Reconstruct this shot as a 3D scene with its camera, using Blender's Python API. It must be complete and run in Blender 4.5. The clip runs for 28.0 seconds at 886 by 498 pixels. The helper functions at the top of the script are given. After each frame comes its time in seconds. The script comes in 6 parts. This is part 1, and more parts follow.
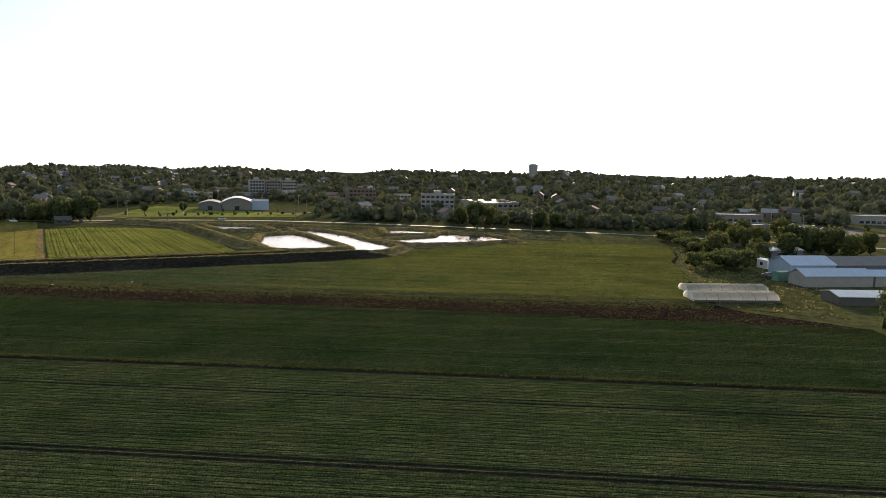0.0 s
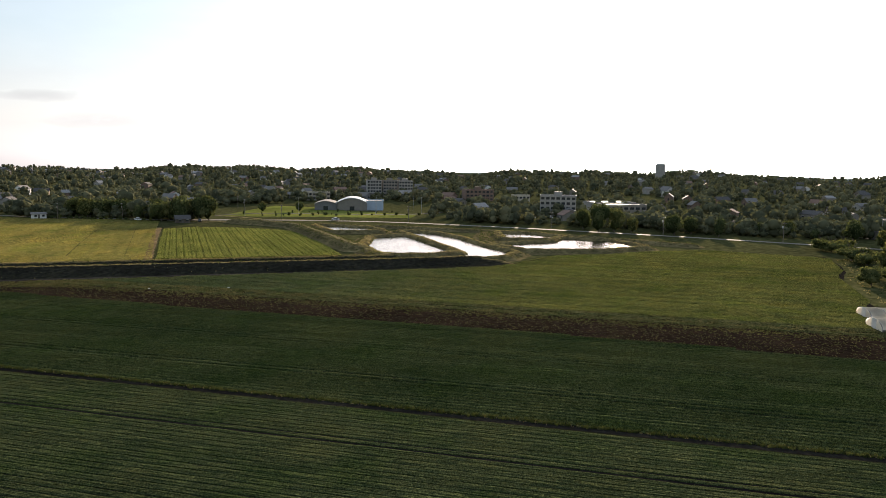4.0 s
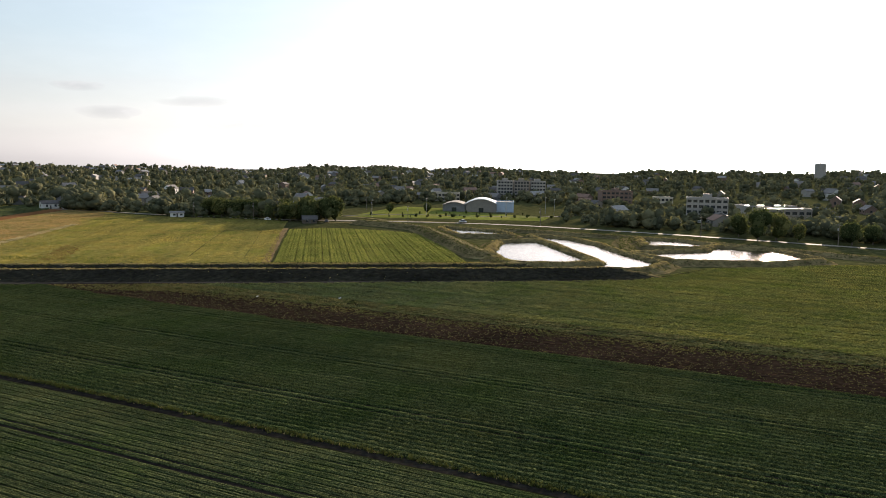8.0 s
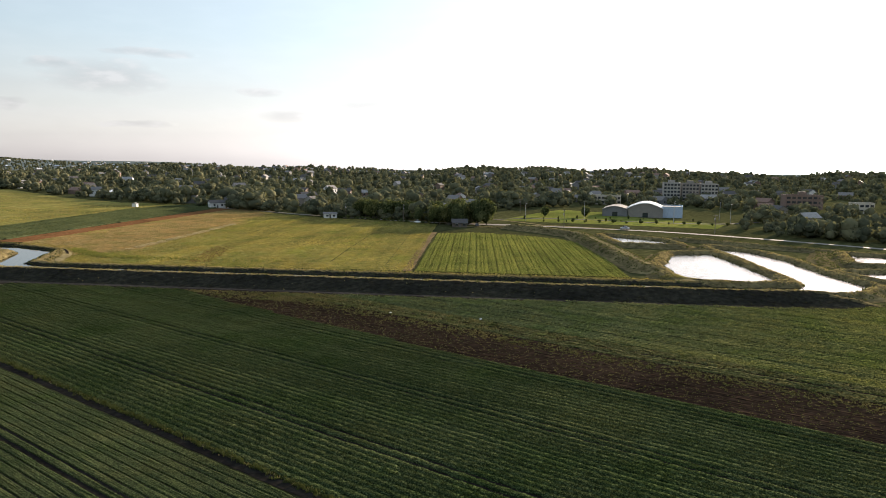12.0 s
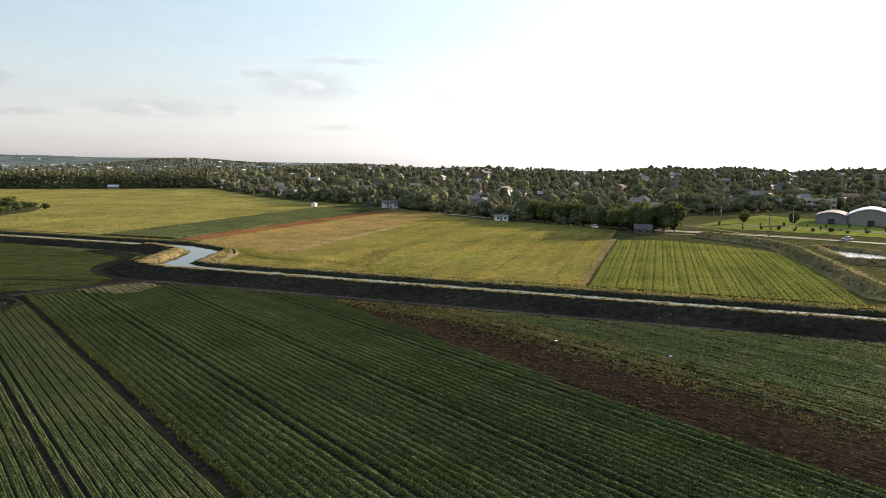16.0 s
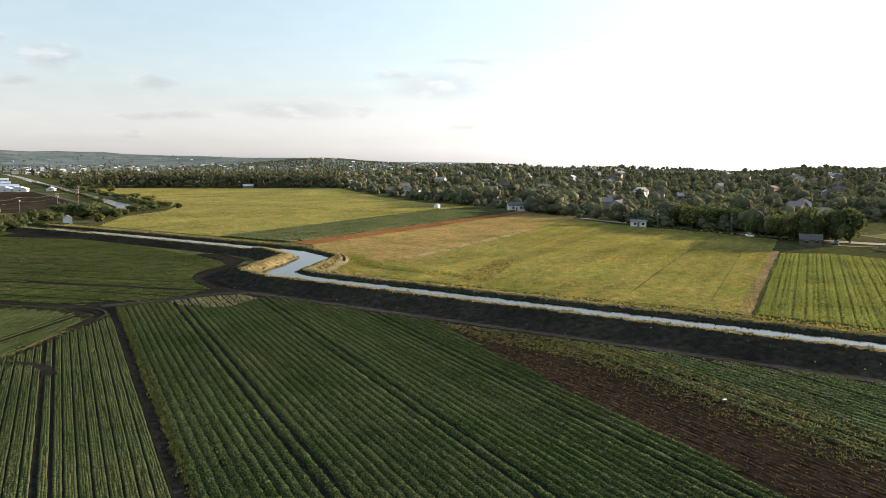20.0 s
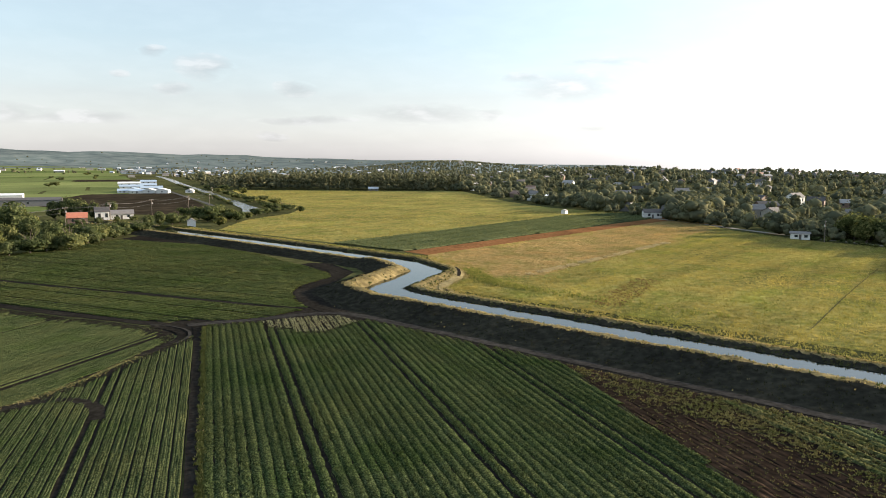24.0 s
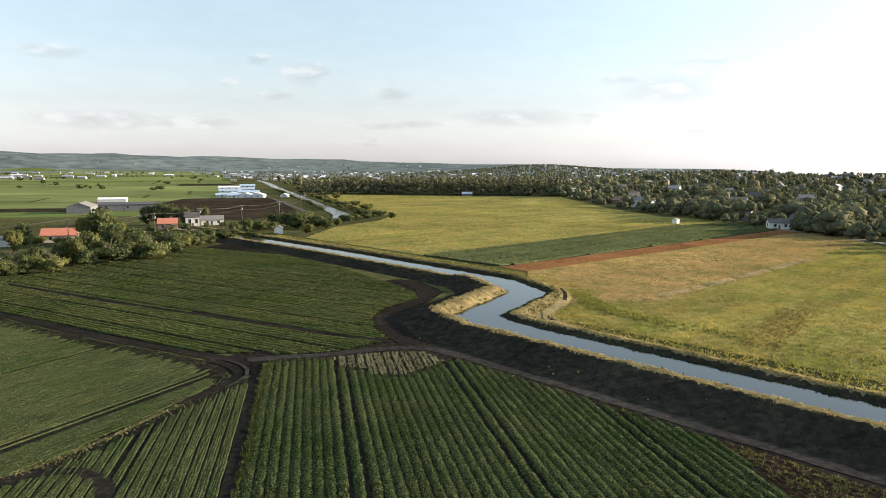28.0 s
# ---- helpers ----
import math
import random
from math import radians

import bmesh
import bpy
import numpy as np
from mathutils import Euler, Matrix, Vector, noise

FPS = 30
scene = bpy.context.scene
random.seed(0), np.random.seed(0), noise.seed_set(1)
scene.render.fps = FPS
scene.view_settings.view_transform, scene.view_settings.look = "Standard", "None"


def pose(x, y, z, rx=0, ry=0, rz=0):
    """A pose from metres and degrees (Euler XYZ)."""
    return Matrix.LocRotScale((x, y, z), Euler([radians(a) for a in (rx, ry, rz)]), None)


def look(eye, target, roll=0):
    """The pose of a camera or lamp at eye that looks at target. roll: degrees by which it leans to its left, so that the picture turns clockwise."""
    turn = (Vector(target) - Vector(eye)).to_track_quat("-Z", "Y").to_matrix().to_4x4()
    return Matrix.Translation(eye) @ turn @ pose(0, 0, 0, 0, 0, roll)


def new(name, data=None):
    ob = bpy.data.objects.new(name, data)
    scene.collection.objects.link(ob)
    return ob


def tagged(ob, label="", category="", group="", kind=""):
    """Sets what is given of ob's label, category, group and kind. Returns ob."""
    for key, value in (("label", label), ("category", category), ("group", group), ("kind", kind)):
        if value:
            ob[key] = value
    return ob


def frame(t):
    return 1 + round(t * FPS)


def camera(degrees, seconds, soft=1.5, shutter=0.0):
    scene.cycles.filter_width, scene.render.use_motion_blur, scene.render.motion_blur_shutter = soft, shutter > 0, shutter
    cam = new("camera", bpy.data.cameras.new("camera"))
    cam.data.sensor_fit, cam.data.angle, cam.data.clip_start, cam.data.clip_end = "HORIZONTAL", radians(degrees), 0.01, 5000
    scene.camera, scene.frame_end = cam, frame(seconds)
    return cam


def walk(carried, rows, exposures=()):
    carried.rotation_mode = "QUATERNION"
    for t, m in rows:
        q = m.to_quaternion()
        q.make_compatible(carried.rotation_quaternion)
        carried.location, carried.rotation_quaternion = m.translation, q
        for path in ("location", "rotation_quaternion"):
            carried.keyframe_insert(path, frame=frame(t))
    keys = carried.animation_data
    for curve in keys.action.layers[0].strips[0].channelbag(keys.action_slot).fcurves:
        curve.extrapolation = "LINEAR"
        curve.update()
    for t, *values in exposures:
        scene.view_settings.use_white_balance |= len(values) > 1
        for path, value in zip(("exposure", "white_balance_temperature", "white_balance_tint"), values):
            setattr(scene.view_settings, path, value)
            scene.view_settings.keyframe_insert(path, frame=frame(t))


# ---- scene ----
cam = camera(63.41, 28.0, 0.5)
PATH = [
    (0.0, -0.00, 0.01, 31.96, -84.854, -6.713, 0.840),
    (0.5, 2.62, 0.21, 31.91, -83.809, -6.728, 0.812),
    (1.0, 5.23, 0.40, 31.85, -83.096, -6.733, 0.797),
    (1.5, 7.87, 0.62, 31.79, -82.067, -6.755, 0.765),
    (2.0, 10.61, 0.92, 31.72, -80.818, -6.772, 0.772),
    (2.5, 13.50, 1.30, 31.62, -79.553, -6.778, 0.743),
    (3.0, 16.49, 1.74, 31.50, -78.207, -6.790, 0.761),
    (3.5, 19.50, 2.24, 31.37, -76.784, -6.798, 0.773),
    (4.0, 22.41, 2.79, 31.25, -75.383, -6.803, 0.749),
    (4.5, 25.19, 3.39, 31.13, -73.998, -6.820, 0.732),
    (6.5, 35.90, 6.41, 30.76, -68.501, -6.853, 0.687),
    (7.0, 38.55, 7.39, 30.72, -67.236, -6.864, 0.669),
    (7.5, 41.19, 8.44, 30.70, -65.934, -6.881, 0.636),
    (8.0, 43.80, 9.52, 30.70, -64.885, -6.889, 0.633),
    (8.5, 46.40, 10.64, 30.76, -63.802, -6.909, 0.591),
    (9.0, 48.98, 11.81, 30.87, -62.469, -6.926, 0.568),
    (9.5, 51.54, 13.02, 30.97, -61.018, -6.936, 0.565),
    (10.0, 54.07, 14.27, 31.01, -59.550, -6.949, 0.547),
    (10.5, 56.59, 15.57, 30.96, -58.034, -6.947, 0.524),
    (11.0, 59.09, 16.91, 30.87, -56.031, -6.958, 0.557),
    (11.5, 61.55, 18.29, 30.76, -54.069, -6.951, 0.568),
    (12.0, 63.93, 19.71, 30.68, -52.404, -6.952, 0.567),
    (12.5, 66.18, 21.15, 30.65, -50.750, -6.954, 0.575),
    (14.5, 75.24, 27.88, 30.43, -43.639, -6.990, 0.482),
    (15.0, 77.87, 30.05, 30.24, -41.747, -6.983, 0.452),
    (15.5, 80.48, 32.33, 30.05, -39.883, -6.970, 0.414),
    (16.0, 82.94, 34.60, 29.91, -38.217, -6.984, 0.371),
    (16.5, 85.21, 36.85, 29.83, -36.668, -6.973, 0.310),
    (17.0, 87.38, 39.11, 29.80, -35.083, -6.967, 0.282),
    (17.5, 89.44, 41.44, 29.79, -33.587, -6.973, 0.285),
    (18.0, 91.39, 43.87, 29.79, -32.247, -7.011, 0.253),
    (18.5, 93.22, 46.46, 29.83, -31.059, -7.030, 0.249),
    (19.0, 94.93, 49.16, 29.89, -30.007, -7.036, 0.243),
    (19.5, 96.56, 51.91, 29.96, -28.998, -7.061, 0.208),
    (20.0, 98.14, 54.64, 30.00, -27.999, -7.080, 0.213),
    (20.5, 99.68, 57.36, 29.98, -26.879, -7.093, 0.182),
    (21.0, 101.17, 60.10, 29.93, -25.431, -7.080, 0.196),
    (21.5, 102.60, 62.83, 29.89, -23.992, -7.062, 0.194),
    (23.5, 107.91, 73.41, 30.14, -18.822, -6.957, 0.177),
    (24.0, 108.97, 76.08, 30.25, -17.929, -6.932, 0.134),
    (24.5, 109.81, 78.76, 30.41, -17.139, -6.906, 0.076),
    (25.0, 110.48, 81.43, 30.60, -16.165, -6.883, 0.026),
    (25.5, 111.07, 84.20, 30.76, -15.289, -6.873, -0.014),
    (26.0, 111.69, 87.15, 30.85, -14.148, -6.839, -0.012),
    (26.5, 112.35, 90.35, 30.84, -13.162, -6.814, -0.034),
    (27.0, 113.01, 93.73, 30.74, -12.264, -6.754, -0.006),
    (27.5, 113.66, 97.19, 30.62, -11.419, -6.692, 0.055),
    (28.0, 114.32, 100.62, 30.52, -10.472, -6.629, 0.059),
]
walk(cam, [(t, pose(x, y, z, 90 + pitch, 0, yaw) @ pose(0, 0, 0, 0, 0, roll)) for t, x, y, z, yaw, pitch, roll in PATH],
     [(0, 1.05, 6500, 15), (9, 1.18, 6500, 15), (17, 1.52, 6500, 13), (28, 1.66, 6400, 12)])

# ---- light ----
SUN_AZ, SUN_EL = 90.0, 11.5            # degrees clockwise from +y, and above the horizon
sun_dir = Vector((math.sin(radians(SUN_AZ)) * math.cos(radians(SUN_EL)),
                  math.cos(radians(SUN_AZ)) * math.cos(radians(SUN_EL)), math.sin(radians(SUN_EL))))
world = bpy.data.worlds.new("world")
scene.world = world
world.use_nodes = True
wn, wl = world.node_tree.nodes, world.node_tree.links
wn.clear()
w_out = wn.new("ShaderNodeOutputWorld")
w_bg = wn.new("ShaderNodeBackground")
w_sky = wn.new("ShaderNodeTexSky")
w_sky.sky_type, w_sky.sun_disc = "NISHITA", False
w_sky.sun_elevation, w_sky.sun_rotation = radians(SUN_EL), radians(SUN_AZ)
w_sky.altitude, w_sky.air_density, w_sky.dust_density, w_sky.ozone_density = 200, 0.8, 0.7, 0.8
w_bg.inputs["Strength"].default_value = 0.122
wl.new(w_bg.outputs[0], w_out.inputs[0])

# small evening clouds: (azimuth, elevation, half width, half height) in degrees
CLOUDS = [(27.6, 5.8, 3.6, 1.0), (24.2, 6.4, 1.8, 0.35), (30.5, 7.5, 3.0, 0.25), (16.2, 3.7, 4.4, 0.7), (7.2, 3.1, 3.6, 0.3), (-0.1, 6.9, 2.0, 0.75),
          (6.6, 5.5, 1.5, 0.5), (-2.2, 5.4, 1.2, 0.4), (-3.5, 7.8, 0.9, 0.35), (-17.5, 7.8, 2.2, 0.45), (-15.0, 3.2, 4.6, 0.65), (-8.6, 3.1, 3.0, 0.4),
          (46.3, 4.4, 2.7, 0.35), (51.2, 2.6, 4.4, 0.6), (60.3, 3.5, 0.8, 0.3), (38.2, 5.1, 1.5, 0.3), (40.0, 3.3, 1.8, 0.35), (21.6, 3.7, 1.0, 0.35),
          (29.4, 2.5, 2.2, 0.25), (4.8, 1.9, 1.0, 0.3), (-6.0, 6.2, 0.6, 0.25)]


def wmath(op, a, b=None, c=None):
    n = wn.new("ShaderNodeMath")
    n.operation = op
    for k, v in enumerate((a, b, c)):
        if v is None:
            continue
        if isinstance(v, (int, float)):
            n.inputs[k].default_value = v
        else:
            wl.new(v, n.inputs[k])
    return n.outputs[0]


w_co = wn.new("ShaderNodeTexCoord")
w_sep = wn.new("ShaderNodeSeparateXYZ")
wl.new(w_co.outputs["Generated"], w_sep.inputs[0])
w_az = wmath("ARCTAN2", w_sep.outputs[0], w_sep.outputs[1])
w_el = wmath("ARCSINE", w_sep.outputs[2])
w_map = wn.new("ShaderNodeMapping")
w_map.inputs["Scale"].default_value = (22, 22, 70)
wl.new(w_co.outputs["Generated"], w_map.inputs[0])
w_noise = wn.new("ShaderNodeTexNoise")
w_noise.inputs["Scale"].default_value, w_noise.inputs["Detail"].default_value = 1.0, 4
wl.new(w_map.outputs[0], w_noise.inputs["Vector"])
w_map2 = wn.new("ShaderNodeMapping")
w_map2.inputs["Scale"].default_value = (14, 14, 40)
wl.new(w_co.outputs["Generated"], w_map2.inputs[0])
w_warp = wn.new("ShaderNodeTexNoise")
w_warp.inputs["Scale"].default_value, w_warp.inputs["Detail"].default_value = 1.0, 5
wl.new(w_map2.outputs[0], w_warp.inputs["Vector"])
w_rgb = wn.new("ShaderNodeSeparateColor")
wl.new(w_warp.outputs["Color"], w_rgb.inputs[0])
w_azw = wmath("ADD", w_az, wmath("MULTIPLY", wmath("SUBTRACT", w_rgb.outputs[0], 0.5), 0.03))
w_elw = wmath("ADD", w_el, wmath("MULTIPLY", wmath("SUBTRACT", w_rgb.outputs[1], 0.5), 0.016))
w_sum = None
for az, el, hw, hh in CLOUDS:
    da = wmath("DIVIDE", wmath("SUBTRACT", w_azw, radians(az)), radians(hw * 1.25))
    de = wmath("DIVIDE", wmath("SUBTRACT", w_elw, radians(el)), radians(hh * 1.35))
    r2 = wmath("ADD", wmath("MULTIPLY", da, da), wmath("MULTIPLY", de, de))
    g = wmath("MAXIMUM", wmath("SUBTRACT", 1.0, r2), 0.0)
    w_sum = g if w_sum is None else wmath("MAXIMUM", w_sum, g)
w_cl = wn.new("ShaderNodeMapRange")
w_cl.inputs["From Min"].default_value, w_cl.inputs["From Max"].default_value = -0.06, 0.66
wl.new(wmath("ADD", wmath("MULTIPLY", w_sum, 0.55), wmath("MULTIPLY", wmath("SUBTRACT", w_noise.outputs[0], 0.5), wmath("MINIMUM", wmath("MULTIPLY", w_sum, 7.0), 1.45))), w_cl.inputs[0])
w_soft = wn.new("ShaderNodeHueSaturation")
w_sat = wn.new("ShaderNodeMapRange")
w_sat.inputs["From Min"].default_value, w_sat.inputs["From Max"].default_value = 0.0, radians(9)
w_sat.inputs["To Min"].default_value, w_sat.inputs["To Max"].default_value = 0.14, 0.62
wl.new(w_el, w_sat.inputs[0])
wl.new(w_sat.outputs[0], w_soft.inputs["Saturation"])
w_soft.inputs["Hue"].default_value = 0.475
w_val = wn.new("ShaderNodeMapRange")
w_val.inputs["From Min"].default_value, w_val.inputs["From Max"].default_value = 0.0, radians(60)
w_val.inputs["To Min"].default_value, w_val.inputs["To Max"].default_value = 0.49, 1.6
wl.new(w_el, w_val.inputs[0])
wl.new(w_val.outputs[0], w_soft.inputs["Value"])
wl.new(w_sky.outputs[0], w_soft.inputs["Color"])
# sunlit cloud: half its own grey-white, half the light of the sky behind it, with paler tops
w_grey = wn.new("ShaderNodeHueSaturation")
w_grey.inputs["Saturation"].default_value, w_grey.inputs["Value"].default_value = 0.3, 0.5
wl.new(w_soft.outputs[0], w_grey.inputs["Color"])
w_own = wn.new("ShaderNodeMix")
w_own.data_type, w_own.blend_type = "RGBA", "ADD"
w_own.inputs[0].default_value = 1.0
wl.new(w_grey.outputs[0], w_own.inputs[6])
w_lit = wn.new("ShaderNodeMix")
w_lit.data_type = "RGBA"
w_lit.inputs[6].default_value, w_lit.inputs[7].default_value = (0.24, 0.26, 0.3, 1), (1.3, 1.3, 1.29, 1)
w_top = wn.new("ShaderNodeMapRange")
w_top.inputs["From Min"].default_value, w_top.inputs["From Max"].default_value = 0.42, 0.64
wl.new(w_noise.outputs[0], w_top.inputs[0])
wl.new(w_top.outputs[0], w_lit.inputs[0])
wl.new(w_lit.outputs[2], w_own.inputs[7])
w_mix = wn.new("ShaderNodeMix")
w_mix.data_type = "RGBA"
wl.new(wmath("MULTIPLY", w_cl.outputs[0], 0.6), w_mix.inputs[0])
wl.new(w_soft.outputs[0], w_mix.inputs[6])
wl.new(w_own.outputs[2], w_mix.inputs[7])
wl.new(w_mix.outputs[2], w_bg.inputs["Color"])

sun_lamp = bpy.data.lights.new("sun", "SUN")
sun_lamp.energy, sun_lamp.angle, sun_lamp.color = 4.7, radians(0.6), (1.0, 0.82, 0.60)
sun_ob = new("sun", sun_lamp)
sun_ob.matrix_world = look((300, 0, 60), tuple(Vector((300, 0, 60)) - sun_dir))

# ---- materials ----
RNG = np.random.default_rng(7)


def nodes_of(name):
    m = bpy.data.materials.new(name)
    m.use_nodes = True
    t = m.node_tree
    return m, t.nodes, t.links, t.nodes["Principled BSDF"], t.nodes["Material Output"]


def ramp(nd, lk, src, stops):
    r = nd.new("ShaderNodeValToRGB")
    e = r.color_ramp.elements
    while len(e) < len(stops):
        e.new(0.5)
    for el, (p, c) in zip(e, stops):
        el.position, el.color = p, (*c, 1)
    lk.new(src, r.inputs[0])
    return r.outputs[0]


def noise_of(nd, lk, scale, detail=4, stretch=None, turn=0.0, rough=0.55):
    g = nd.new("ShaderNodeNewGeometry")
    v = g.outputs["Position"]
    if stretch:
        mp = nd.new("ShaderNodeMapping")
        mp.vector_type = "TEXTURE"
        mp.inputs["Scale"].default_value, mp.inputs["Rotation"].default_value = tuple(1 / s for s in stretch), (0, 0, turn)
        lk.new(v, mp.inputs[0])
        v = mp.outputs[0]
    n = nd.new("ShaderNodeTexNoise")
    n.inputs["Scale"].default_value, n.inputs["Detail"].default_value, n.inputs["Roughness"].default_value = scale, detail, rough
    lk.new(v, n.inputs["Vector"])
    return n.outputs[0]


def mixc(nd, lk, fac, a, b, mode="MIX"):
    m = nd.new("ShaderNodeMix")
    m.data_type, m.blend_type = "RGBA", mode
    for k, v in ((0, fac), (6, a), (7, b)):
        if isinstance(v, (int, float)):
            m.inputs[k].default_value = v
        elif isinstance(v, tuple):
            m.inputs[k].default_value = (*v, 1)
        else:
            lk.new(v, m.inputs[k])
    return m.outputs[2]


def bump(nd, lk, bsdf, src, dist, strength=0.6):
    b = nd.new("ShaderNodeBump")
    b.inputs["Strength"].default_value, b.inputs["Distance"].default_value = strength, dist
    lk.new(src, b.inputs["Height"])
    lk.new(b.outputs[0], bsdf.inputs["Normal"])


def earth(name, dark, mid, light, fine=1.2, broad=0.03, relief=0.12, rough=0.95, stretch=None, turn=0.0, gloss=0.0, streak=None, patch=None):
    """Ground cover or soil: two scales of colour and a fine relief."""
    m, nd, lk, p, o = nodes_of(name)
    a = ramp(nd, lk, noise_of(nd, lk, fine, 5, stretch, turn), [(0.3, dark), (0.5, mid), (0.72, light)])
    b = ramp(nd, lk, noise_of(nd, lk, broad, 4), [(0.3, (0.62, 0.62, 0.62)), (0.7, (1.25, 1.2, 1.1))])
    c = mixc(nd, lk, 1.0, a, b, "MULTIPLY")
    if streak:
        s = ramp(nd, lk, noise_of(nd, lk, 1.0, 4, streak[0], radians(streak[1])), [(0.34, (0.86, 0.85, 0.85)), (0.5, (1, 1, 1)), (0.66, (1.12, 1.1, 1.02))])
        c = mixc(nd, lk, 1.0, c, s, "MULTIPLY")
    if patch:
        c = mixc(nd, lk, 1.0, c, ramp(nd, lk, noise_of(nd, lk, patch, 6, rough=0.65), [(0.36, (0.8, 0.9, 0.74)), (0.5, (1, 1, 1)), (0.62, (1.13, 1.05, 1.0))]), "MULTIPLY")
    lk.new(c, p.inputs["Base Color"])
    p.inputs["Roughness"].default_value = rough
    p.inputs["Specular IOR Level"].default_value = gloss
    bump(nd, lk, p, noise_of(nd, lk, fine * 1.7, 6), relief * 0.25)
    return m


def leafy(name, dark, mid, light, fine=0.9, broad=0.05, through_=0.35, per_island=False, per_object=False, streak=None, relief=0.0, shine=(1.12, 1.1, 0.75), cells=0.0, patch=None, other=None):
    """Living foliage: varied greens, with light shining through the leaves."""
    m, nd, lk, p, o = nodes_of(name)
    if per_island:
        g = nd.new("ShaderNodeNewGeometry")
        src = g.outputs["Random Per Island"]
        a = ramp(nd, lk, src, [(0.0, dark), (0.5, mid), (1.0, light)])
    else:
        a = ramp(nd, lk, noise_of(nd, lk, fine, 5), [(0.3, dark), (0.5, mid), (0.72, light)])
    vor = None
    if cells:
        # single leaves of the canopy, with shade painted into the gaps between them
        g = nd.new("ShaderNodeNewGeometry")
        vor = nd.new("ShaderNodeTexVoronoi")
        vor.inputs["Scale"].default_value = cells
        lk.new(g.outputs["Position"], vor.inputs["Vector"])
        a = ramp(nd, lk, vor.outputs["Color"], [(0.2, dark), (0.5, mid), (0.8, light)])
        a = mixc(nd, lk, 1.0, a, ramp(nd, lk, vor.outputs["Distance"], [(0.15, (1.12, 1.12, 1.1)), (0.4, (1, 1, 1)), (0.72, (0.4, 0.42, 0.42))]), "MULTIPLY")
    if other:
        # a second tint that takes over across the field: (colour factor, direction and place of the change, its width)
        g2 = nd.new("ShaderNodeNewGeometry")
        dot = nd.new("ShaderNodeVectorMath")
        dot.operation, dot.inputs[1].default_value = "DOT_PRODUCT", (*other[1], 0)
        lk.new(g2.outputs["Position"], dot.inputs[0])
        mr = nd.new("ShaderNodeMapRange")
        mr.inputs["From Min"].default_value, mr.inputs["From Max"].default_value = other[2] - other[3], other[2] + other[3]
        ad = nd.new("ShaderNodeMath")
        ad.operation, ad.inputs[1].default_value = "MULTIPLY_ADD", other[3] * 2.4
        lk.new(noise_of(nd, lk, 0.05, 5, (1, 0.18, 1)), ad.inputs[0])
        lk.new(dot.outputs["Value"], ad.inputs[2])
        sh = nd.new("ShaderNodeMath")
        sh.operation, sh.inputs[1].default_value = "SUBTRACT", other[3] * 1.2
        lk.new(ad.outputs[0], sh.inputs[0])
        lk.new(sh.outputs[0], mr.inputs[0])
        a = mixc(nd, lk, mr.outputs[0], a, mixc(nd, lk, 1.0, a, other[0], "MULTIPLY"))
    b = ramp(nd, lk, noise_of(nd, lk, broad, 4), [(0.3, (0.76, 0.79, 0.77)), (0.7, (1.2, 1.15, 1.1))])
    c = mixc(nd, lk, 1.0, a, b, "MULTIPLY")
    if streak:
        s = ramp(nd, lk, noise_of(nd, lk, 1.0, 3, streak[0], radians(streak[1])), [(0.32, (0.78, 0.8, 0.83)), (0.5, (1, 1, 1)), (0.68, (1.18, 1.14, 1.0))])
        c = mixc(nd, lk, 1.0, c, s, "MULTIPLY")
    if patch:
        c = mixc(nd, lk, 1.0, c, ramp(nd, lk, noise_of(nd, lk, patch, 6, rough=0.65), [(0.36, (0.8, 0.9, 0.74)), (0.5, (1, 1, 1)), (0.62, (1.13, 1.05, 1.0))]), "MULTIPLY")
    if per_object:
        oi = nd.new("ShaderNodeObjectInfo")
        c = mixc(nd, lk, 1.0, c, ramp(nd, lk, oi.outputs["Random"], [(0.0, (0.7, 0.75, 0.7)), (0.5, (1, 1, 1)), (1.0, (1.35, 1.2, 0.95))]), "MULTIPLY")
    lk.new(c, p.inputs["Base Color"])
    p.inputs["Roughness"].default_value = 0.8
    p.inputs["Specular IOR Level"].default_value = 0.0
    if relief:
        if vor:
            hi = nd.new("ShaderNodeMath")
            hi.operation, hi.inputs[0].default_value = "SUBTRACT", 1.0
            lk.new(vor.outputs["Distance"], hi.inputs[1])
            bump(nd, lk, p, hi.outputs[0], relief * 2, 0.9)
        else:
            bump(nd, lk, p, noise_of(nd, lk, 4.0, 5), relief, 0.8)
    t = nd.new("ShaderNodeBsdfTranslucent")
    lk.new(mixc(nd, lk, 1.0, c, shine, "MULTIPLY"), t.inputs["Color"])
    ms = nd.new("ShaderNodeMixShader")
    ms.inputs[0].default_value = through_
    lk.new(p.outputs[0], ms.inputs[1])
    lk.new(t.outputs[0], ms.inputs[2])
    lk.new(ms.outputs[0], o.inputs["Surface"])
    return m


